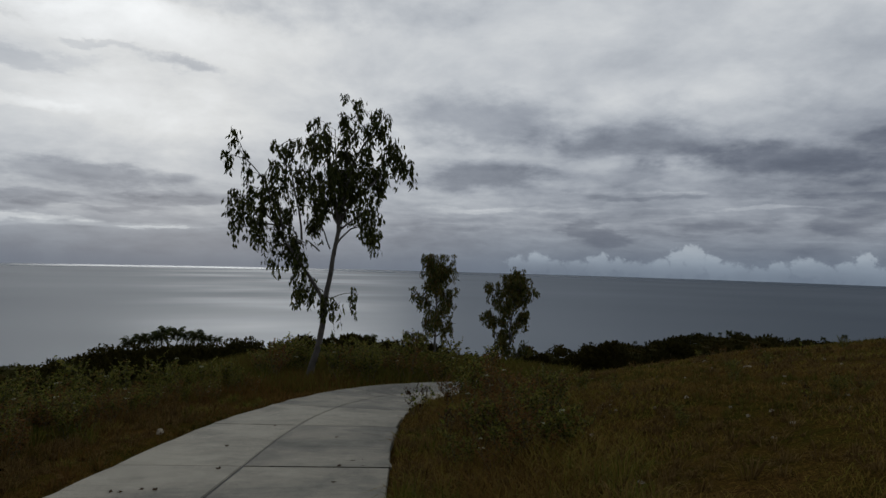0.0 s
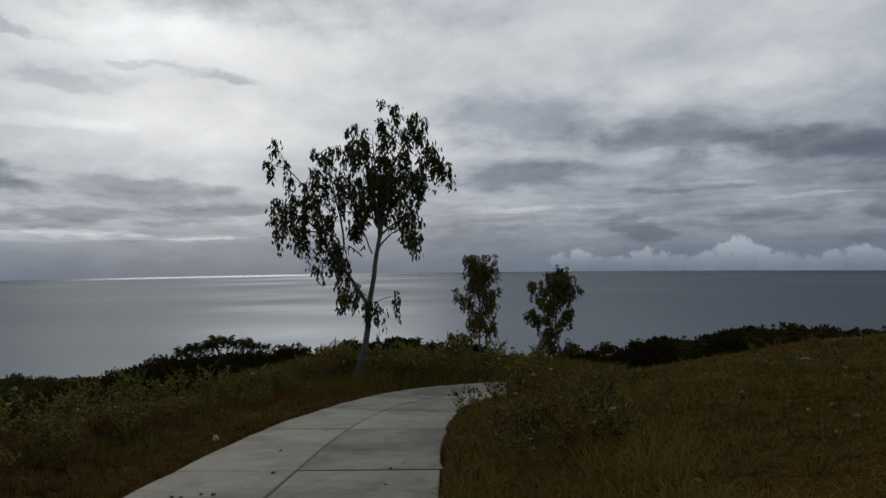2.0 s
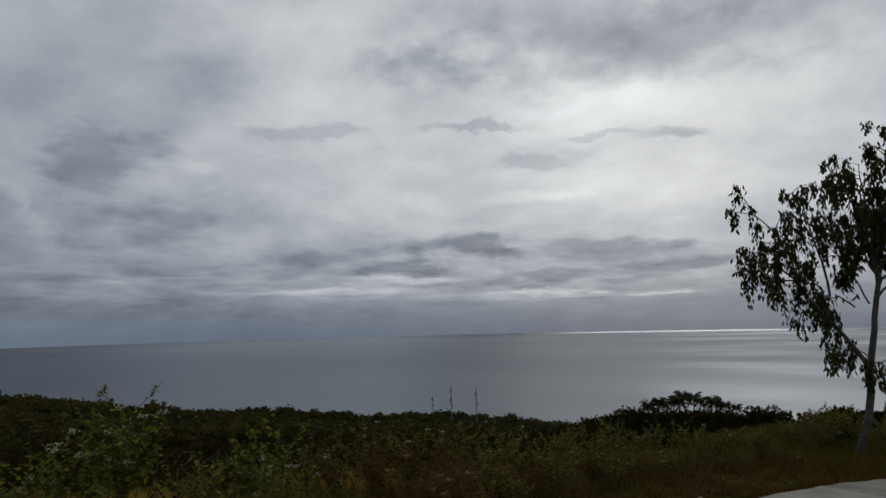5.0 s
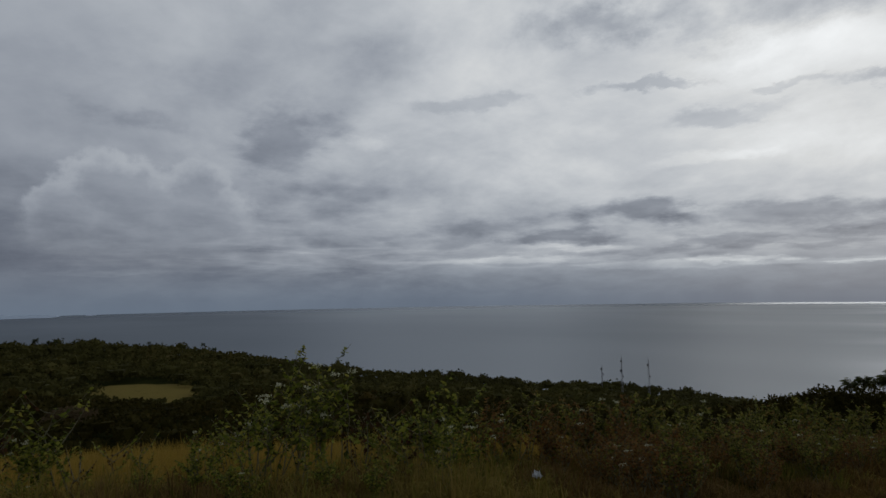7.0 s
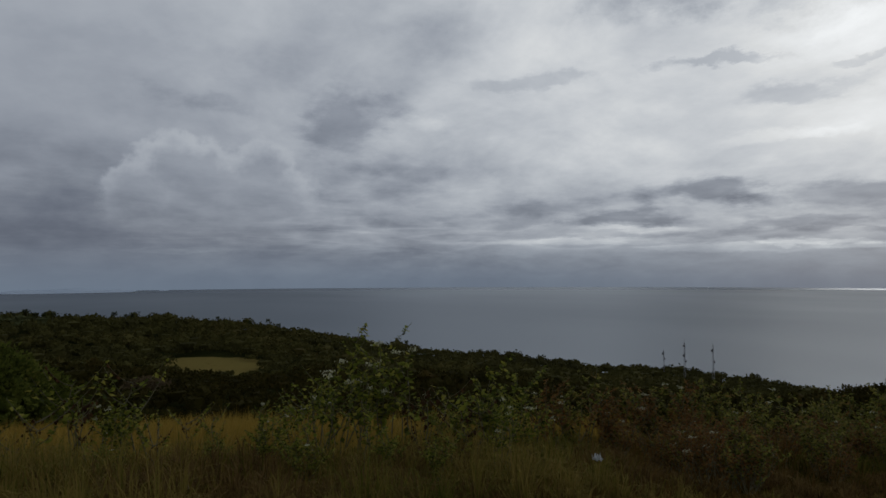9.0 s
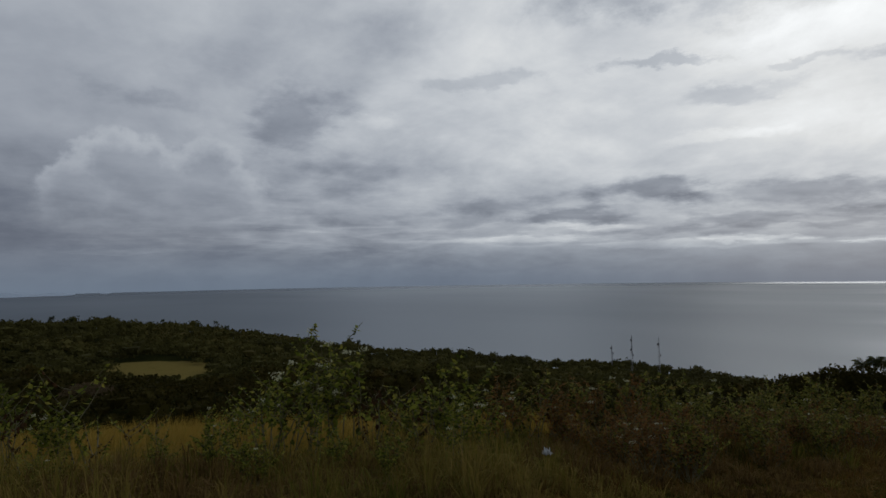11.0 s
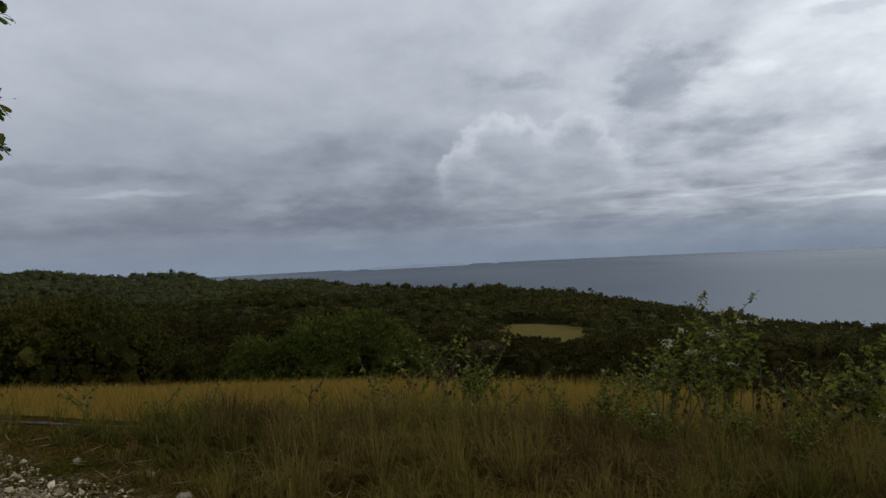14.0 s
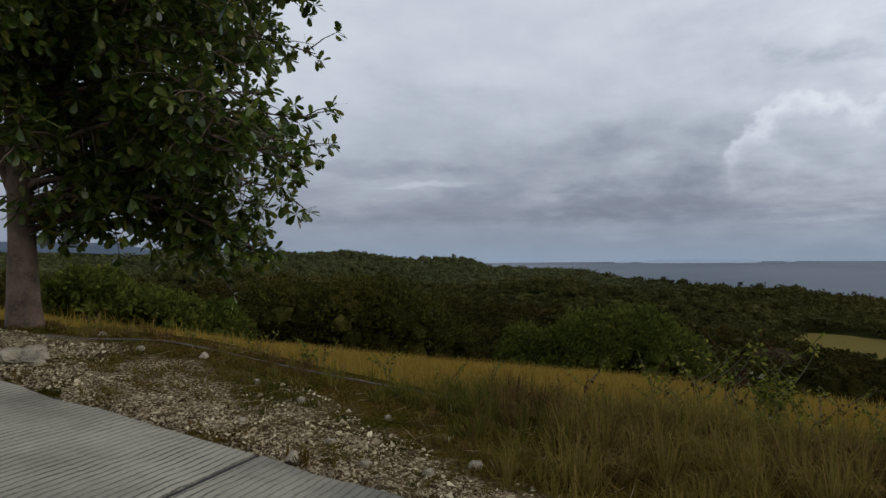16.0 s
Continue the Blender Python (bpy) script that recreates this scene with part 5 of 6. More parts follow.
    for i, (kind, az, r, k) in enumerate(spots):
        x, y = polar(az, r)
        s = thing({"flowering": "flowering_shrub", "russet": "russet_weed", "green": "green_weed", "withered": "withered_weed", "seedling": "thin_weed"}[kind], on_ground(x, y, -0.02),
                  labels[kind] if kind != "flowering" or az > 56 else "leafy yellow green roadside shrub with few pale flowers", "shrub" if kind == "flowering" else "weed", kind + " roadside plants")
        look_of = "leafy" if kind == "flowering" and az < 56 else "bright" if kind == "green" and az > 56 else kind
        for nm, me in kinds[look_of][i % len(kinds[look_of])]:
            bit = part(nm, me, None, s)
            if nm != "stem":
                tagged(bit, kind="stuff")
        if 8 < az < 52 and r < 22:
            k *= 0.72
        s.scale = (k, k, k * rng.uniform(0.92, 1.08))
        s.rotation_euler = (0, 0, rng.uniform(0, 6.28))


def scatter(n, az0, az1, r0, r1, rng, power=0.5):
    az = np.radians(rng.uniform(az0, az1, n))
    r = r0 + (r1 - r0) * rng.uniform(0, 1, n) ** power
    return -r * np.sin(az), r * np.cos(az)


def clumped(x, y, rng, tufts=0.09):
    """Gather blades into tufts."""
    return x + rng.normal(0, tufts, x.shape), y + rng.normal(0, tufts, y.shape)


def patchy(x, y, scale, seed):
    return np.array([noise.noise(Vector((a * scale + seed, b * scale, seed * 1.7))) for a, b in zip(x, y)])


def tufts(geo, cx, cy, per, height, width, spread, rng, droop=0.5):
    """Tussocks: blades fan outward from each root and bow over."""
    n = len(cx)
    per_n = rng.integers(int(per * 0.5), int(per * 1.5), n)
    idx = np.repeat(np.arange(n), per_n)
    m = len(idx)
    a = rng.uniform(0, 2 * np.pi, m)
    out = np.stack([np.cos(a), np.sin(a), np.zeros(m)], 1)
    k = rng.uniform(0.05, 1.0, m)
    h = height[idx] * rng.uniform(0.55, 1.15, m)
    x, y = cx[idx] + out[:, 0] * k * spread * 0.3, cy[idx] + out[:, 1] * k * spread * 0.3
    base = np.stack([x, y, ground_z(x, y) - 0.02], 1)
    side = np.stack([-np.sin(a), np.cos(a), np.zeros(m)], 1) + rng.normal(0, 0.5, (m, 3)) * (1, 1, 0)
    side /= np.linalg.norm(side, axis=1)[:, None] + 1e-6
    w = (width[idx] * rng.uniform(0.7, 1.3, m))[:, None]
    up = np.array([0, 0, 1.0])
    reach = (k * spread * 2.2 * h / 0.5)[:, None]
    mid = base + up * (h * (0.72 - 0.2 * k))[:, None] + out * reach * 0.38
    end = base + up * (h * (1.0 - droop * k))[:, None] + out * reach + rng.normal(0, 0.03, (m, 3))
    v = np.stack([base - side * w / 2, base + side * w / 2, mid + side * w * 0.42, mid - side * w * 0.42, end], 1)
    i = np.arange(m) * 5
    geo.v.append(v.reshape(-1, 3))
    geo.f.extend((np.stack([i, i + 1, i + 2, i + 3], 1) + geo.n).tolist())
    geo.f.extend((np.stack([i + 3, i + 2, i + 4], 1) + geo.n).tolist())
    geo.n += 5 * m


def build_grass():
    rng = np.random.default_rng(31)
    # golden field below the verge
    x, y = scatter(84000, 48, 162, 7.0, 37, rng, 0.62)
    off = road_offset(x, y)
    az = np.degrees(np.arctan2(-x, y))
    ok = (off > 4.6 + 0.45 * np.sin(y * 0.8) - 0.9 * smooth01((az - 104) / 26)) & ((y > -1.1) | (x < gravel_limit(y) - 0.35)) & ((az > 56) | (np.hypot(x, y) > 13))
    x, y, off = x[ok], y[ok], off[ok]
    r = np.hypot(x, y)
    g = Geo()
    edge = 0.55 + 0.45 * smooth01((off - 5.2 + 1.0 * smooth01((np.degrees(np.arctan2(-x, y)) - 106) / 16)) / 3.0)
    az = np.degrees(np.arctan2(-x, y))
    h = rng.uniform(0.40, 0.82, len(x)) * (1 + 0.16 * smooth01((105 - az) / 30) - 0.18 * smooth01((az - 115) / 25)) * (1 + 0.25 * patchy(x, y, 0.35, 2.0)) * edge
    blades(g, np.stack([x, y, ground_z(x, y) - 0.02], 1), h, 0.004 + 0.0008 * r, rng.uniform(0.2, 0.8, len(x)), rng)
    stuff("tall_golden_grass", g, MAT["gold"], "waist high golden dry grass filling the field", "grass")
    # mixed verge grass on the left
    g = Geo()
    x, y = scatter(112000, 6, 160, 4.0, 27, rng, 0.8)
    off = road_offset(x, y)
    az = np.degrees(np.arctan2(-x, y))
    p = patchy(x, y, 0.9, 5.0)
    lo = ROAD_HALF + 0.04 + 0.15 * np.abs(p)
    ok = (off > lo) & ((y > -1.1) | (x < gravel_limit(y) + 0.9 * p)) & (off < np.where(az > 56, 5.4 - 1.5 * smooth01((az - 106) / 16), 14))
    x, y = clumped(x[ok], y[ok], rng, 0.05)
    off, p, az = road_offset(x, y), p[ok], az[ok]
    ok = off > ROAD_HALF + 0.05
    x, y, off, p, az = x[ok], y[ok], off[ok], p[ok], az[ok]
    rim = np.where(y > -1.1, off - ROAD_HALF, np.minimum(off - ROAD_HALF, gravel_limit(y) - x + 0.3))
    edge = smooth01(rim / 2.2)
    h = (0.10 + 0.22 * edge) * rng.uniform(0.4, 1.2, len(x)) * (1 + 0.6 * p) * (1 - 0.55 * smooth01((az - 112) / 14))
    r = np.hypot(x, y)
    lean = rng.uniform(0.4, 1.3, len(x))
    dark = az + rng.normal(0, 5, len(x)) < 50
    for name, q, mat, label in (("verge_grass", ~dark, "verge", "tangled green and straw grass along the road verge"),
                                ("weedy_grass", dark, "bend_verge", "dark olive and reddish brown weedy grass beside the bend")):
        g = Geo()
        blades(g, np.stack([x, y, ground_z(x, y) - 0.02], 1)[q], h[q], (0.0035 + 0.0009 * r)[q], lean[q], rng)
        stuff(name, g, MAT[mat], label, "grass")
    # tussocks: green and straw, and withered ones between them
    x, y = scatter(6200, 8, 150, 3.6, 17, rng, 0.9)
    off = road_offset(x, y)
    p = patchy(x, y, 0.6, 17.0)
    ok = (off > ROAD_HALF + 0.35) & (off < np.where(np.degrees(np.arctan2(-x, y)) > 50, 6.4 - 2.5 * smooth01((np.degrees(np.arctan2(-x, y)) - 104) / 16), 4.4)) & ((y > -1.1) | (x < gravel_limit(y) + 0.5 * p - 0.1))
    x, y, off, p = x[ok], y[ok], off[ok], p[ok]
    rim = np.where(y > -1.1, off - ROAD_HALF, np.minimum(off - ROAD_HALF, gravel_limit(y) - x + 0.5))
    tall = (0.17 + 0.28 * smooth01(rim / 2.0)) * rng.uniform(0.5, 1.3, len(x)) * (1 + 0.7 * patchy(x, y, 1.1, 3.0))
    wide = 0.003 + 0.0007 * np.hypot(x, y)
    tall = tall * (1 - 0.55 * smooth01((np.degrees(np.arctan2(-x, y)) - 110) / 14))
    low = np.degrees(np.arctan2(-x, y)) < 50
    dead = p + rng.normal(0, 0.16, len(x)) < np.where(low, 0.12, -0.03)
    tall = np.where(low, tall * 0.8, tall)
    for name, q, mat, per, k, droop, label in (("arching_grass", ~dead, "arching", 32, 1.0, 0.6, "long arching tussocks of green and straw grass"),
                                               ("dead_grass", dead, "dead_grass", 40, 0.72, 0.75, "withered reddish brown grass clumps on the verge")):
        g = Geo()
        tufts(g, x[q], y[q], per, tall[q] * k, wide[q], 0.26, rng, droop)
        stuff(name, g, MAT[mat], label, "grass")
    # tussocks on the bank inside the bend
    x, y = scatter(2600, -34, 6, 3.6, 16, rng, 0.9)
    off = -road_offset(x, y) - ROAD_HALF
    ok = (off > 0.15) & (off < 1.9 + rng.normal(0, 0.4, len(x)))
    x, y, off = x[ok], y[ok], off[ok]
    p = patchy(x, y, 0.9, 29.0)
    tall = 0.26 * rng.uniform(0.4, 1.2, len(x)) * (1 + 0.9 * p)
    dead = p + rng.normal(0, 0.2, len(x)) < 0.12
    for name, q, mat, label in (("bank_grass", ~dead, "arching", "green and straw tussocks on the bank beside the road"),
                                ("dead_bank_grass", dead, "dead_grass", "withered brown tussocks on the bank beside the road")):
        g = Geo()
        tufts(g, x[q], y[q], 22, tall[q], 0.006 + 0.0009 * np.hypot(x, y)[q], 0.24, rng, 0.6)
        stuff(name, g, MAT[mat], label, "grass")
    # scattered tussocks over the pasture
    x, y = scatter(2400, -38, -4, 5, 26, rng, 0.8)
    ok = -road_offset(x, y) > ROAD_HALF + 1.6
    x, y = x[ok], y[ok]
    p = patchy(x, y, 0.35, 41.0) + rng.normal(0, 0.12, len(x))
    for name, q, mat, label in (("pasture_tussocks", p > 0.06, "bend_green", "low yellow green tussocks scattered over the pasture"),
                                ("dead_pasture_tussocks", p <= 0.06, "dead_grass", "low reddish brown dead tussocks scattered over the pasture")):
        g = Geo()
        tufts(g, x[q], y[q], 16, rng.uniform(0.05, 0.16, q.sum()), 0.006 + 0.0010 * np.hypot(x, y)[q], 0.26, rng, 0.6)
        stuff(name, g, MAT[mat], label, "grass")
    # a ragged fringe that creeps over the edges of the concrete
    at = rng.integers(0, len(CENTRE) - 1, 3600)
    flow = np.gradient(CENTRE, axis=0)[at]
    flow = flow / np.linalg.norm(flow, axis=1)[:, None]
    out = np.where(rng.random(3600) < 0.5, 1.0, -1.0) * (ROAD_HALF + 0.02 + np.abs(rng.normal(0, 0.26, 3600)))
    x, y = CENTRE[at, 0] - flow[:, 1] * out + flow[:, 0] * rng.uniform(-0.3, 0.3, 3600), CENTRE[at, 1] + flow[:, 0] * out + flow[:, 1] * rng.uniform(-0.3, 0.3, 3600)
    ok = ((y > -0.8) | (rng.random(3600) < 0.15)) & (y > -12) & (np.hypot(x, y) > 2.2)
    x, y = x[ok], y[ok]
    g = Geo()
    tufts(g, x, y, 15, rng.uniform(0.04, 0.15, len(x)), 0.005 + 0.0009 * np.hypot(x, y), 0.26, rng, 0.7)
    stuff("edge_grass", g, MAT["bend_verge"], "short brown and olive grass fringe along the concrete edge", "grass")
    # dry twigs in the verge and on the shoulder
    x, y = scatter(1300, 56, 150, 3.6, 11, rng, 0.9)
    off = road_offset(x, y)
    ok = (off > ROAD_HALF + 0.3) & (off < 5.0)
    x, y = x[ok], y[ok]
    n = len(x)
    a = rng.uniform(0, 6.28, n)
    axis = np.stack([np.cos(a), np.sin(a), rng.uniform(-0.05, 0.5, n)], 1)
    g = Geo()
    for k in (0.0, 1.2):
        leaves(g, np.stack([x, y, ground_z(x, y) + 0.02], 1), axis, np.stack([np.sin(a + k), -np.cos(a + k), np.full(n, k)], 1), rng.uniform(0.06, 0.22, n), 0.006, 0.1)
    stuff("dry_twigs", g, MAT["twig"], "pale dry twigs and stalks fallen in the verge", "twigs")
    # grass beyond the bend
    g = Geo()
    x, y = scatter(26000, -12, 24, 19, 48, rng, 0.8)
    off = road_offset(x, y)
    ok = off > ROAD_HALF + 0.1
    x, y, off = x[ok], y[ok], off[ok]
    p = patchy(x, y, 0.3, 23.0)
    blades(g, np.stack([x, y, ground_z(x, y) - 0.02], 1), (0.15 + 0.4 * smooth01((off - ROAD_HALF) / 2)) * rng.uniform(0.5, 1.2, len(x)) * (1 + 0.6 * p), 0.035, rng.uniform(0.4, 1.3, len(x)), rng)
    stuff("bend_grass", g, MAT["bend_green"], "rough grass on the outer side of the bend", "grass")
    # low tufts in the limestone shoulder
    g = Geo()
    x, y = scatter(7000, 100, 160, 3.6, 15, rng, 0.8)
    p = -patchy(x, y, 0.9, 21.0) - 0.5 * patchy(x, y, 2.6, 33.0)
    off = road_offset(x, y)
    ok = (off > ROAD_HALF + 0.15) & (off < 6.6) & (x > gravel_limit(y) - 0.5) & (p > 0.06 - 0.05 * (off - ROAD_HALF - 1.2))
    x, y = x[ok], y[ok]
    tufts(g, x, y, 20, rng.uniform(0.03, 0.10, len(x)), np.full(len(x), 0.007), 0.26, rng, 0.7)
    stuff("shoulder_grass", g, MAT["verge"], "short grass tufts between limestone gravel", "grass")
    # dry pasture on the slope to the right
    g = Geo()
    x, y = scatter(122000, -38, 4, 3.6, 26, rng, 0.85)
    off = road_offset(x, y)
    p = patchy(x, y, 0.5, 13.0)
    ok = (off < -ROAD_HALF - 0.10) & (rng.uniform(0, 1, len(x)) < 0.70 + 1.5 * p)
    x, y, off, p = x[ok], y[ok], off[ok], p[ok]
    r = np.hypot(x, y)
    bank = np.exp(-((-off - ROAD_HALF - 1.3) / 1.1) ** 2)
    h = (0.07 + 0.20 * bank) * rng.uniform(0.5, 1.3, len(x)) * (1 + 0.7 * p)
    blades(g, np.stack([x, y, ground_z(x, y) - 0.01], 1), h * 0.85, 0.004 + 0.0010 * r, rng.uniform(0.9, 2.6, len(x)), rng)
    x, y = scatter(12000, -200, -38, 0.6, 14, rng, 0.7)
    off = road_offset(x, y)
    ok = np.abs(off) > ROAD_HALF + 0.10
    x, y = x[ok], y[ok]
    blades(g, np.stack([x, y, ground_z(x, y) - 0.01], 1), 0.07 * rng.uniform(0.5, 1.3, len(x)), 0.016, rng.uniform(0.9, 2.6, len(x)), rng)
    stuff("pasture_grass", g, MAT["dry"], "short brown and olive pasture grass on the slope", "grass")


# ---------------------------------------------------------------- stones, pipe, litter
def stone_mesh(seed, fine=2):
    rng = np.random.default_rng(seed)
    bm = bmesh.new()
    bmesh.ops.create_icosphere(bm, subdivisions=fine, radius=0.5)
    k = rng.uniform(0.7, 1.25, 3) * (1, 1, 0.72)
    for v in bm.verts:
        n = noise.noise(v.co * 2.3 + Vector((seed * 3.1, 0, 0)))
        j = Vector((round(v.co.x * 3) / 3, round(v.co.y * 3) / 3, round(v.co.z * 3) / 3))
        v.co = v.co.lerp(j, 0.45 if fine == 2 else 0.12)
        if fine > 2:
            n += 0.45 * noise.noise(v.co * 6.0) + 0.25 * noise.noise(v.co * 15.0)
        v.co = Vector((v.co.x * k[0], v.co.y * k[1], v.co.z * k[2])) * (1 + 0.55 * n)
    me = bpy.data.meshes.new("stone")
    bm.to_mesh(me)
    bm.free()
    me.materials.append(MAT["lime"])
    return me


def build_stones():
    rng = np.random.default_rng(17)
    kinds = [stone_mesh(s) for s in range(5)]
    boulder = stone_mesh(7, 4)
    spots = [(-17.7, 5.6, 0.13), (-25.8, 13.5, 0.26), (-21.0, 12.2, 0.14), (-15.5, 9.0, 0.12), (-29.5, 10.5, 0.13), (-19.5, 8.2, 0.12), (-27.5, 8.0, 0.12), (-31.0, 14.5, 0.16),
             (-12.0, 6.2, 0.10), (-22.5, 17.0, 0.18), (-24.0, 9.3, 0.11), (-29.0, 7.2, 0.10), (-13.5, 14.0, 0.12), (-33.0, 9.5, 0.12),
             (23.5, 11.0, 0.17), (148.9, 7.45, 0.50), (150.6, 7.9, 0.24), (129.9, 5.9, 0.12), (140.5, 5.3, 0.14), (131.0, 4.7, 0.12), (125.4, 4.6, 0.14), (128.0, 5.0, 0.10), (120.4, 4.5, 0.12),
             (133.2, 6.4, 0.11), (137.0, 7.2, 0.13), (123.0, 5.6, 0.10)] + [
        (118.5, 5.2, 0.11), (141.5, 7.5, 0.13), (134.6, 5.4, 0.10), (116.5, 4.7, 0.12), (144.0, 8.6, 0.15), (127.0, 4.4, 0.09)]
    for k in range(26):
        spots.append((rng.uniform(-33, -10), rng.uniform(5.5, 19), rng.uniform(0.07, 0.15)))
    for i, (az, r, s) in enumerate(spots):
        x, y = polar(az, r)
        s *= 0.75 if az > 0 else 0.55
        ob = new("stone", kinds[i % 5] if s < 0.3 else boulder)
        ob.location = on_ground(x, y, s * (0.06 if az < 0 or az > 60 else 0.25))
        ob.scale, ob.rotation_euler = (s, s, s if s < 0.3 else s * 0.7), (rng.uniform(-0.2, 0.2), rng.uniform(-0.2, 0.2), rng.uniform(0, 6.28))
        tagged(ob, "weathered white limestone boulder beside the gravel" if s > 0.3 else "rough pale limestone stone lying on the ground", "stone", "loose limestone stones")
    # gravel
    g = Geo()
    iv = np.array([(1, 0, 0), (0, 1, 0), (-1, 0, 0), (0, -1, 0), (0, 0, 1), (0.3, 0.2, -1)]) * 0.6
    fi = np.array([(0, 1, 4), (1, 2, 4), (2, 3, 4), (3, 0, 4), (1, 0, 5), (2, 1, 5), (3, 2, 5), (0, 3, 5)])
    x, y = scatter(150000, 100, 162, 3.4, 13, rng, 0.9)
    off = road_offset(x, y)
    p = patchy(x, y, 0.9, 21.0)
    ok = (off > ROAD_HALF + 0.03) & (x > gravel_limit(y) - 0.1 + 0.6 * p) & (rng.uniform(0, 1, len(x)) < 0.62 + 2.4 * p + 1.2 * patchy(x, y, 2.6, 33.0) - 0.10 * (off - 2.4)) & (y < -1.0 + p)
    x, y = x[ok], y[ok]
    z = ground_z(x, y)
    s = np.clip(rng.lognormal(-4.45, 0.55, len(x)), 0.006, 0.05)
    n = len(x)
    q = iv[None] * rng.uniform(0.5, 1.35, (n, 6, 1)) * (s[:, None] * rng.uniform(0.7, 1.4, (n, 3)) * (1, 1, 0.65))[:, None] + np.stack([x, y, z + 0.1 * s], 1)[:, None]
    spin = rng.normal(0, 0.18, (n, 6, 3)) * s[:, None, None]
    g.v.append((q + spin).reshape(-1, 3))
    g.f = (fi[None] + (np.arange(n) * 6)[:, None, None]).reshape(-1, 3).tolist()
    g.n = n * 6
    stuff("gravel", g, MAT["gravel"], "scattered crushed white limestone gravel on the road shoulder", "gravel")


def build_pipe():
    rng = np.random.default_rng(2)
    pts = []
    for t in np.linspace(0, 1, 26):
        x, y = -5.66 + 0.04 * math.sin(t * 9) + 0.92 * t, -2.9 - 4.6 * t
        pts.append(on_ground(x, y, -0.004 + 0.014 * math.sin(t * 7.0) ** 2))
    g = Geo()
    tube(g, pts, np.full(26, 0.010), 8)
    tagged(new("water_pipe", g.mesh("water_pipe", MAT["pipe"], True)), "weathered grey water pipe lying in the grass edge", "pipe")


def build_litter():
    for az, r, s, seed in ((52.4, 7.0, 0.065, 4),):
        rng = np.random.default_rng(seed)
        bm = bmesh.new()
        bmesh.ops.create_grid(bm, x_segments=9, y_segments=9, size=1)
        for v in bm.verts:
            n = noise.noise_vector(v.co * 1.9 + Vector((seed, 0, 0)))
            v.co += n * 0.55
            v.co.z = abs(v.co.z) * 1.5 + 0.05
        me = bpy.data.meshes.new("plastic_bag")
        bm.to_mesh(me)
        bm.free()
        me.materials.append(MAT["plastic"])
        ob = new("plastic_bag", me)
        x, y = polar(az, r)
        ob.location, ob.scale = on_ground(x, y, 0.26), (s * 0.62, s * 0.62, s * 2.6)
        sol = ob.modifiers.new("film", "SOLIDIFY")
        sol.thickness = 0.02
        tagged(ob, "crumpled white plastic bag caught in the grass", "litter", "plastic litter")


def build_fallen_leaves():
    rng = np.random.default_rng(77)
    g = Geo()
    leaves(g, np.array([(0, 0, 0.0)]), np.array([(0, 1.0, 0.12)]), np.array([(1.0, 0, 0)]), 0.12, 0.055, 0.25)
    leaves(g, np.array([(0, 0.01, 0.0)]), np.array([(0.5, 1.0, 0.3)]), np.array([(1.0, 0, 0)]), 0.08, 0.04, 0.25)
    me = g.mesh("fallen_leaf", MAT["dead_leaf"])
    for x, y in ((-3.35, 6.6), (-3.2, 6.55), (-3.05, 6.7), (-2.9, 6.6), (-1.15, 8.4), (-1.0, 8.5), (-0.92, 8.1), (-1.25, 8.0), (-3.0, 9.2), (-2.6, 7.7), (-2.9, 11.5), (-1.6, 10.2), (-1.2, 7.2)):
        ob = new("fallen_leaf", me)
        k = rng.uniform(0.5, 0.9)
        ob.location, ob.rotation_euler, ob.scale = (x, y, float(slope_z(y)) + 0.012), (-0.12, 0, rng.uniform(0, 6.28)), (k, k, k)
        tagged(ob, "dry dark leaf fallen on the concrete road", "leaf", "fallen leaves")


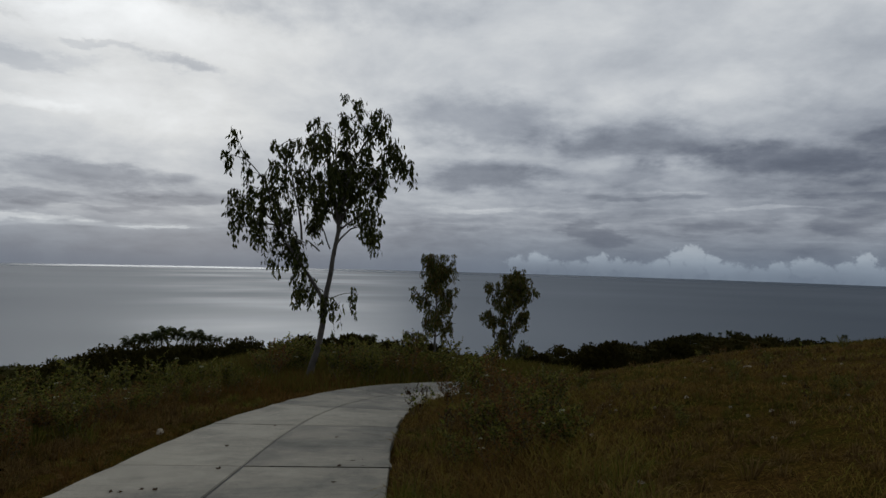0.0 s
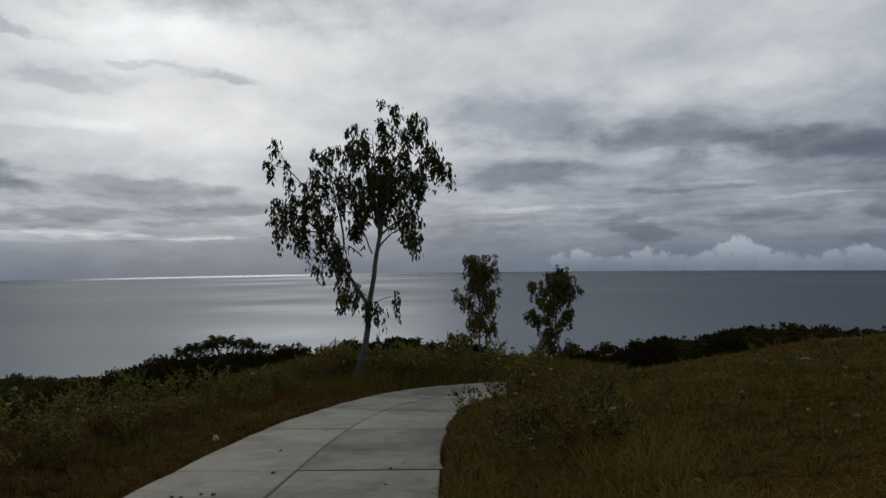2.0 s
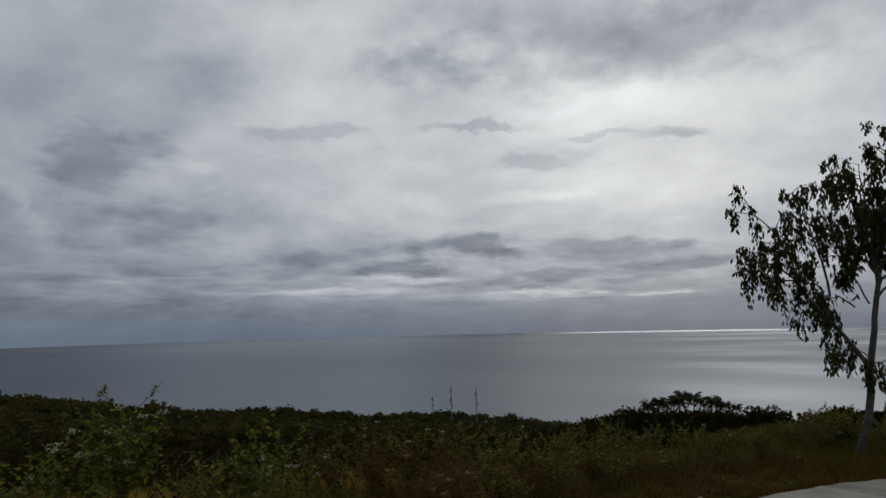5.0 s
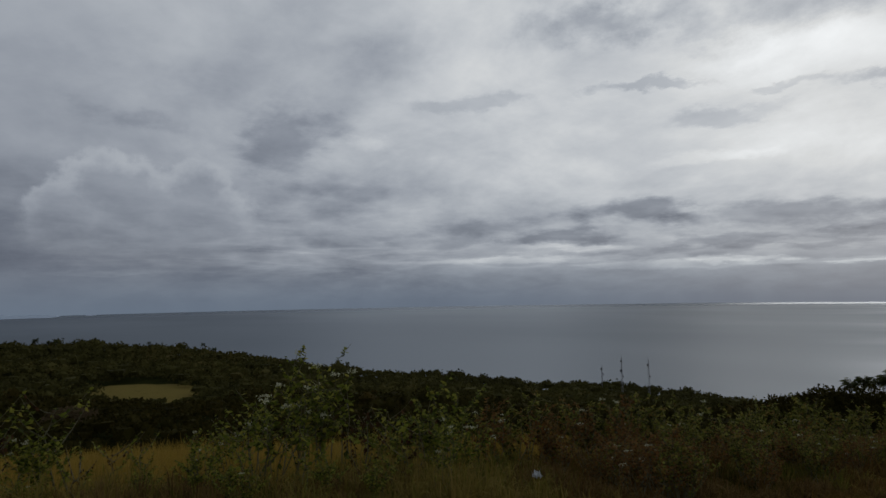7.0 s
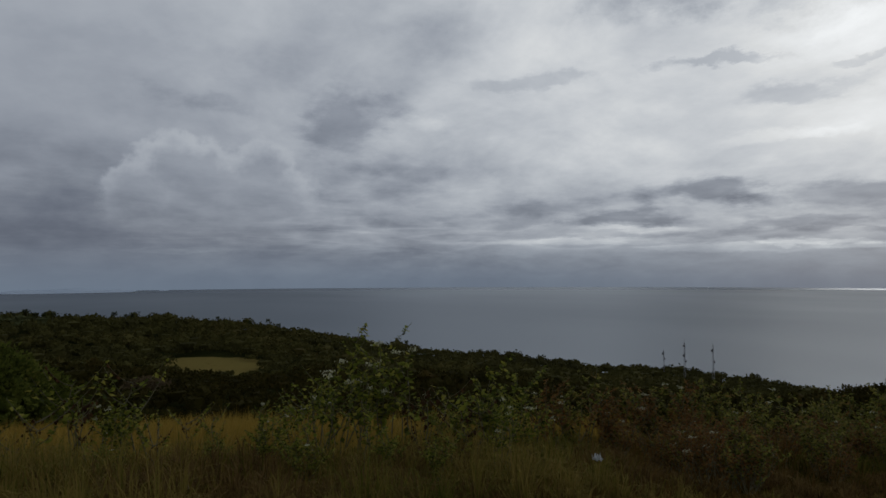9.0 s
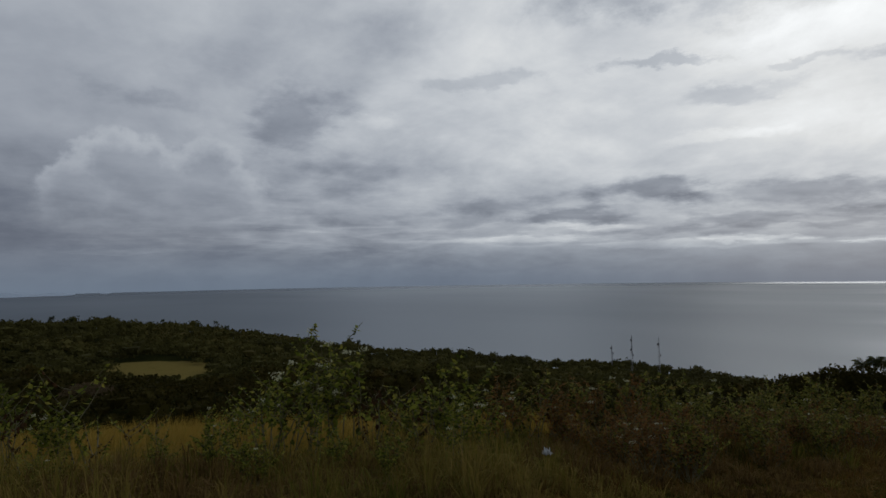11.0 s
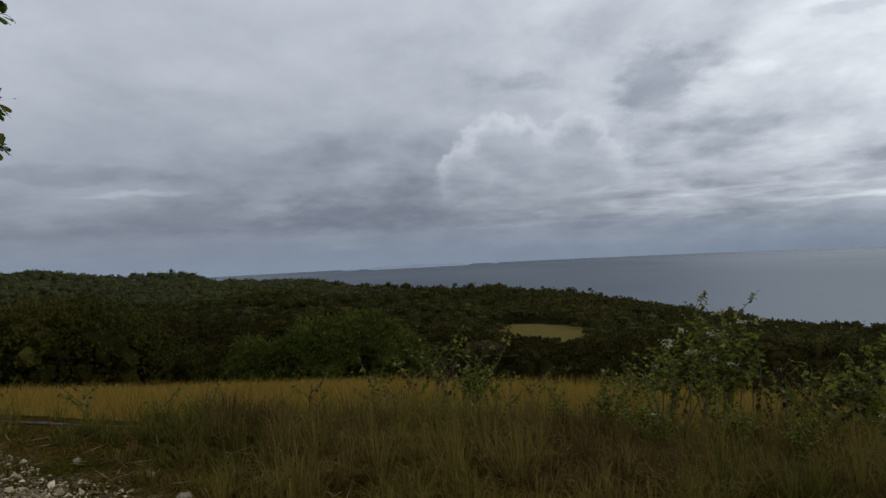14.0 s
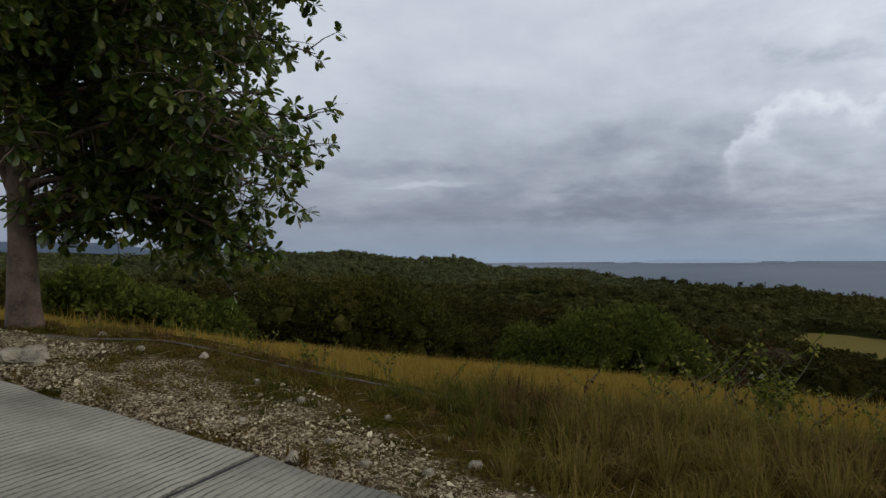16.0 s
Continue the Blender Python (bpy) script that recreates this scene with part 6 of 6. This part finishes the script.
# ---------------------------------------------------------------- masts on the ridge
def mast(az, top_el, foot_el, r, wide, label, dishes):
    x, y = polar(az, r)
    z0 = EYE_HEIGHT + r * math.tan(radians(foot_el))
    z1 = EYE_HEIGHT + r * math.tan(radians(top_el))
    gz = on_ground(x, y)[2]
    m = thing("radio_mast", (x, y, gz), label, "mast", "radio masts on the ridge")
    h = z1 - gz
    legs, lattice = [], Geo()
    steps = 14
    for k in range(3):
        a = k * 2.094
        leg = Geo()
        p0, p1 = np.array([math.cos(a) * wide, math.sin(a) * wide, -0.5]), np.array([math.cos(a) * wide * 0.35, math.sin(a) * wide * 0.35, h * 0.93])
        tube(leg, [p0, (p0 + p1) / 2, p1], [0.065, 0.06, 0.055], 5)
        part("mast_leg", leg, MAT["steel"], m)
        legs.append((p0, p1))
    for s in range(steps):
        t0, t1 = s / steps, (s + 1) / steps
        for k in range(3):
            a0, a1 = legs[k]
            b0, b1 = legs[(k + 1) % 3]
            tube(lattice, [a0 + (a1 - a0) * t0, b0 + (b1 - b0) * t1], [0.03, 0.03], 4)
            tube(lattice, [a0 + (a1 - a0) * t1, b0 + (b1 - b0) * t1], [0.03, 0.03], 4)
    part("lattice", lattice, MAT["steel"], m, "diagonal steel bracing")
    rod = Geo()
    tube(rod, [(0, 0, h * 0.9), (0, 0, h)], [0.09, 0.05], 5)
    part("antenna", rod, MAT["steel"], m)
    for i, f in enumerate(dishes):
        d = Geo()
        a = 0.8 + 2.2 * i
        tube(d, [(math.cos(a) * wide * 0.6, math.sin(a) * wide * 0.6, h * f), (math.cos(a) * (wide * 0.6 + 0.5), math.sin(a) * (wide * 0.6 + 0.5), h * f)], [0.75, 0.6], 10)
        d.f.append(list(range(10)))
        d.f.append(list(range(19, 9, -1)))
        part("dish", d, MAT["steel"], m, "round microwave dish")


def build_trees():
    x, y = polar(11.45, 25.0)
    trunk = [(-0.12, 0, -0.15), (0.10, 0, 0.7), (0.36, 0.02, 1.6), (0.48, 0.05, 3.0), (0.66, 0.05, 4.0), (0.76, 0.05, 4.8), (0.95, 0.1, 6.2), (1.15, 0.1, 7.6)]
    limbs = [
        ((1.1, 0.1, 7.2), (1.75, 0.1, 10.55), (-0.15, 0, 0), 0.07), ((1.0, 0.1, 6.6), (2.75, -0.5, 10.15), (-0.2, 0, 0.3), 0.06), ((0.95, 0.1, 6.0), (3.75, 0.4, 8.2), (-0.1, 0, 0.55), 0.06),
        ((0.85, 0.1, 5.4), (2.4, 0.6, 6.3), (0, 0, 0.5), 0.05), ((0.9, 0.1, 5.8), (-0.35, 0.5, 9.95), (0.25, 0, 0), 0.06), ((0.95, 0.1, 6.3), (0.8, -0.6, 9.5), (0, 0, 0), 0.06),
        ((0.45, 0.05, 2.9), (-1.55, 0.2, 5.9), (-0.25, 0, 0.45), 0.085), ((-1.4, 0.2, 5.8), (-3.35, 0.4, 6.6), (0, 0, 0.35), 0.05)] + [
        ((-1.2, 0.2, 5.7), (-2.9, -0.3, 8.7), (0.2, 0, 0.1), 0.05),
        ((-0.5, 0.1, 5.3), (-1.75, 0.5, 9.1), (0.2, 0, 0.2), 0.05), ((-1.3, 0.2, 5.8), (-2.75, -0.5, 5.6), (0, 0, 0.2), 0.04), ((0.2, 0.05, 4.9), (-1.0, 0.5, 4.9), (0, 0, 0.3), 0.035),
        ((0.9, 0.05, 5.9), (0.1, -0.8, 7.6), (0, 0, 0.2), 0.045), ((1.0, 0.05, 6.4), (1.9, -0.7, 7.6), (0, 0, 0.2), 0.045), ((0.5, 0.05, 3.3), (-0.35, 0.0, 3.3), (0, 0, 0.15), 0.025),
        ((1.0, 0.1, 6.8), (1.6, 0.8, 8.7), (0, 0, 0.2), 0.045)] + [
        ((0.46, 0.05, 3.2), (0.85, -0.1, 2.9), (0, 0, 0.1), 0.02), ((0.9, 0.1, 6.0), (0.9, 0.7, 7.2), (0, 0, 0.2), 0.04),
        ((0.85, 0.1, 5.2), (2.3, 0.2, 5.5), (0, 0, 0.5), 0.04), ((-0.7, 0.2, 5.4), (-1.6, -0.5, 6.9), (0, 0, 0.1), 0.035), ((0.6, 0.1, 5.0), (-0.4, 0.6, 6.8), (0, 0, 0.2), 0.035), ((2.2, 0.2, 7.3), (3.0, 0.5, 9.0), (0, 0, 0), 0.03)]
    gum_tree("gum_tree", on_ground(x, y, -0.02), trunk, limbs, "tall open gum tree with drooping dark leaves beside the road", MAT["gum_leaf"], 1, per=24, twigs=6, base_r=0.13, wide=0.085, leaf=(0.17, 0.30), reach=0.9, drop=(0.4, 1.15))
    x, y = polar(0.55, 41.0)
    trunk = [(0, 0, -0.2), (0.02, 0, 1.5), (0.05, 0, 3.0), (0.1, 0, 5.4)]
    limbs = [((0.1, 0, 5.0), (0.2, 0.1, 7.0), (0.05, 0, 0), 0.05), ((0.1, 0, 4.8), (0.5, -0.2, 6.6), (0, 0, 0), 0.04), ((0.1, 0, 4.8), (-0.35, 0.2, 6.6), (0, 0, 0), 0.04)] + [((0.03, 0, 1.6 + 0.42 * k), (math.cos(k * 2.4) * w + 0.12, math.sin(k * 2.4) * w, 2.3 + 0.48 * k), (0, 0, 0.15), 0.04)
             for k, w in enumerate((0.7, 0.95, 1.05, 1.15, 1.2, 1.25, 1.2, 1.1, 0.9, 0.6))] + [((0.03, 0, 1.0), (-1.3, 0.2, 1.7), (0, 0, 0.2), 0.03)]
    gum_tree("gum_tree", on_ground(x, y, -0.02), trunk, limbs, "slender columnar gum tree with hanging olive leaves", MAT["gum_leaf_2"], 2, per=27, twigs=7, sprays=3.2, base_r=0.08, leaf=(0.18, 0.30), wide=0.075, drop=(0.4, 1.2))
    x, y = polar(-6.1, 46.0)
    trunk = [(0, 0, -0.2), (0.05, 0, 1.5), (0.1, 0, 3.0), (0.3, 0, 4.6)]
    limbs = [((0.05, 0, 2.2 + 0.30 * k), (math.cos(k * 2.4 + 1) * w + 0.15, math.sin(k * 2.4 + 1) * w, 3.0 + 0.44 * k), (0, 0, 0.2), 0.04)
             for k, w in enumerate((0.8, 1.1, 1.3, 1.45, 1.5, 1.55, 1.6, 1.5, 1.3))]
    limbs += [((0.3, 0, 4.4), (0.35, 0, 7.0), (0, 0, 0), 0.05), ((0.3, 0, 4.2), (0.9, 0.2, 6.7), (0, 0, 0), 0.04), ((0.3, 0, 4.2), (-0.35, -0.2, 6.1), (0, 0, 0), 0.04)]
    limbs += [((-0.2, 0.1, -0.1), (-1.35, 0.1, 3.6), (0.1, 0, 0), 0.07), ((0.1, -0.1, -0.1), (-0.6, -0.3, 3.0), (0, 0, 0), 0.07), ((0.1, 0, 0), (1.5, 0.2, 1.9), (0, 0, 0.2), 0.04)]
    gum_tree("gum_tree", on_ground(x, y, -0.02), trunk, limbs, "many-stemmed young gum tree with olive and russet foliage", MAT["gum_leaf_2"], 4, per=25, twigs=7, sprays=3.2, base_r=0.08, leaf=(0.18, 0.30), wide=0.085, drop=(0.3, 0.8))
    shade_tree()
    # thickets below the field and beside the bend
    L = "dense dark thicket tree at the lower edge of the field"
    for i, (az, r, w, h, n, m) in enumerate((
            (121.5, 44, 9.0, 7.6, 11000, "thicket"), (128.5, 46, 8.0, 7.0, 8000, "thicket"), (117.0, 48, 6.5, 6.6, 5000, "thicket"), (134.5, 52, 8.0, 5.5, 5000, "forest"), (99.5, 42, 5.5, 7.4, 6000, "scrub"),
            (103.5, 43, 6.0, 7.2, 6000, "scrub"), (107.5, 45, 5.5, 6.4, 4500, "scrub"), (96.5, 44, 5.0, 7.0, 4500, "scrub"), (140.0, 36, 4.5, 3.0, 3000, "scrub"), (144.5, 33, 4.0, 3.4, 3000, "scrub"), (136.0, 40, 4.5, 3.2, 3000, "scrub"),
            (112.5, 52, 6.0, 5.0, 3000, "forest"), (73.5, 44, 8.0, 7.4, 5000, "forest"), (67.5, 48, 8.0, 6.8, 4000, "forest"), (61.0, 50, 7.0, 6.0, 3500, "forest"), (90.0, 60, 7.0, 5.0, 3000, "forest")) + (
        (88.2, 148, 9.0, 4.0, 2500, "bare_brush"),
            (16.8, 120, 7.0, 6.5, 3000, "forest"), (29.5, 60, 6.0, 4.5, 3500, "forest"), (25.0, 64, 6.0, 4.4, 3000, "forest"),) + tuple((az, r, w, EYE_HEIGHT + r * math.tan(radians(el)) - on_ground(*polar(az, r))[2] + 0.5, 4600, "forest") for az, r, w, el in (
            (31.0, 122, 9, -8.2), (29.6, 126, 9, -7.75), (28, 126, 10, -7.45), (26.4, 126, 10, -7.45), (24.8, 126, 10, -7.7), (23.2, 128, 10, -7.65), (21.6, 126, 10, -7.7), (20.0, 128, 10, -7.7), (18.6, 126, 9, -7.6), (17.2, 122, 7.5, -7.0),
            (15.6, 66, 6.5, -7.8), (14.2, 62, 6, -7.9), (12.8, 66, 6.5, -7.65), (11.2, 62, 6, -7.55), (9.2, 66, 6, -7.0), (7.4, 64, 5.5, -6.95), (5.6, 66, 6, -7.3), (4.2, 62, 5, -7.6), (3.0, 66, 5.5, -7.4), (1.4, 64, 5.5, -7.9), (-0.8, 62, 5, -8.6), (-3.2, 62, 5, -8.8),
            (-8.6, 46, 2.4, -8.7), (-11.4, 46, 3.0, -8.25), (-13.2, 46, 2.6, -7.3), (-14.4, 45, 3.2, -6.55), (-16.0, 48, 3.2, -7.0), (-18.2, 50, 3.0, -6.8), (-20.2, 47, 2.6, -5.75))) + (
            (7.5, 62, 6.0, 4.2, 3000, "forest"), (3.5, 60, 5.0, 3.6, 2500, "forest"), (12.0, 66, 6.0, 4.0, 2500, "forest"))):
        bush_tree("thicket_tree", az, r, w, h, n, 0.30 if r < 56 else 0.62, MAT[m], L if az > 60 else "dark round-crowned tree on the slope below the road", 100 + i, "thicket trees")


build_trees()
build_palms()
mast(40.55, -5.75, -8.1, 385, 0.9, "guyed lattice radio mast on the far ridge", (0.55, 0.8))
mast(42.75, -5.60, -8.1, 385, 0.8, "tall slim lattice radio mast with dishes", (0.5, 0.62, 0.85))
mast(44.4, -6.45, -8.0, 385, 0.6, "short lattice radio mast on the far ridge", (0.7, 0.85))
build_forest()
build_shrubs()
build_stones()
build_pipe()
build_litter()
build_fallen_leaves()
build_grass()
build_road()
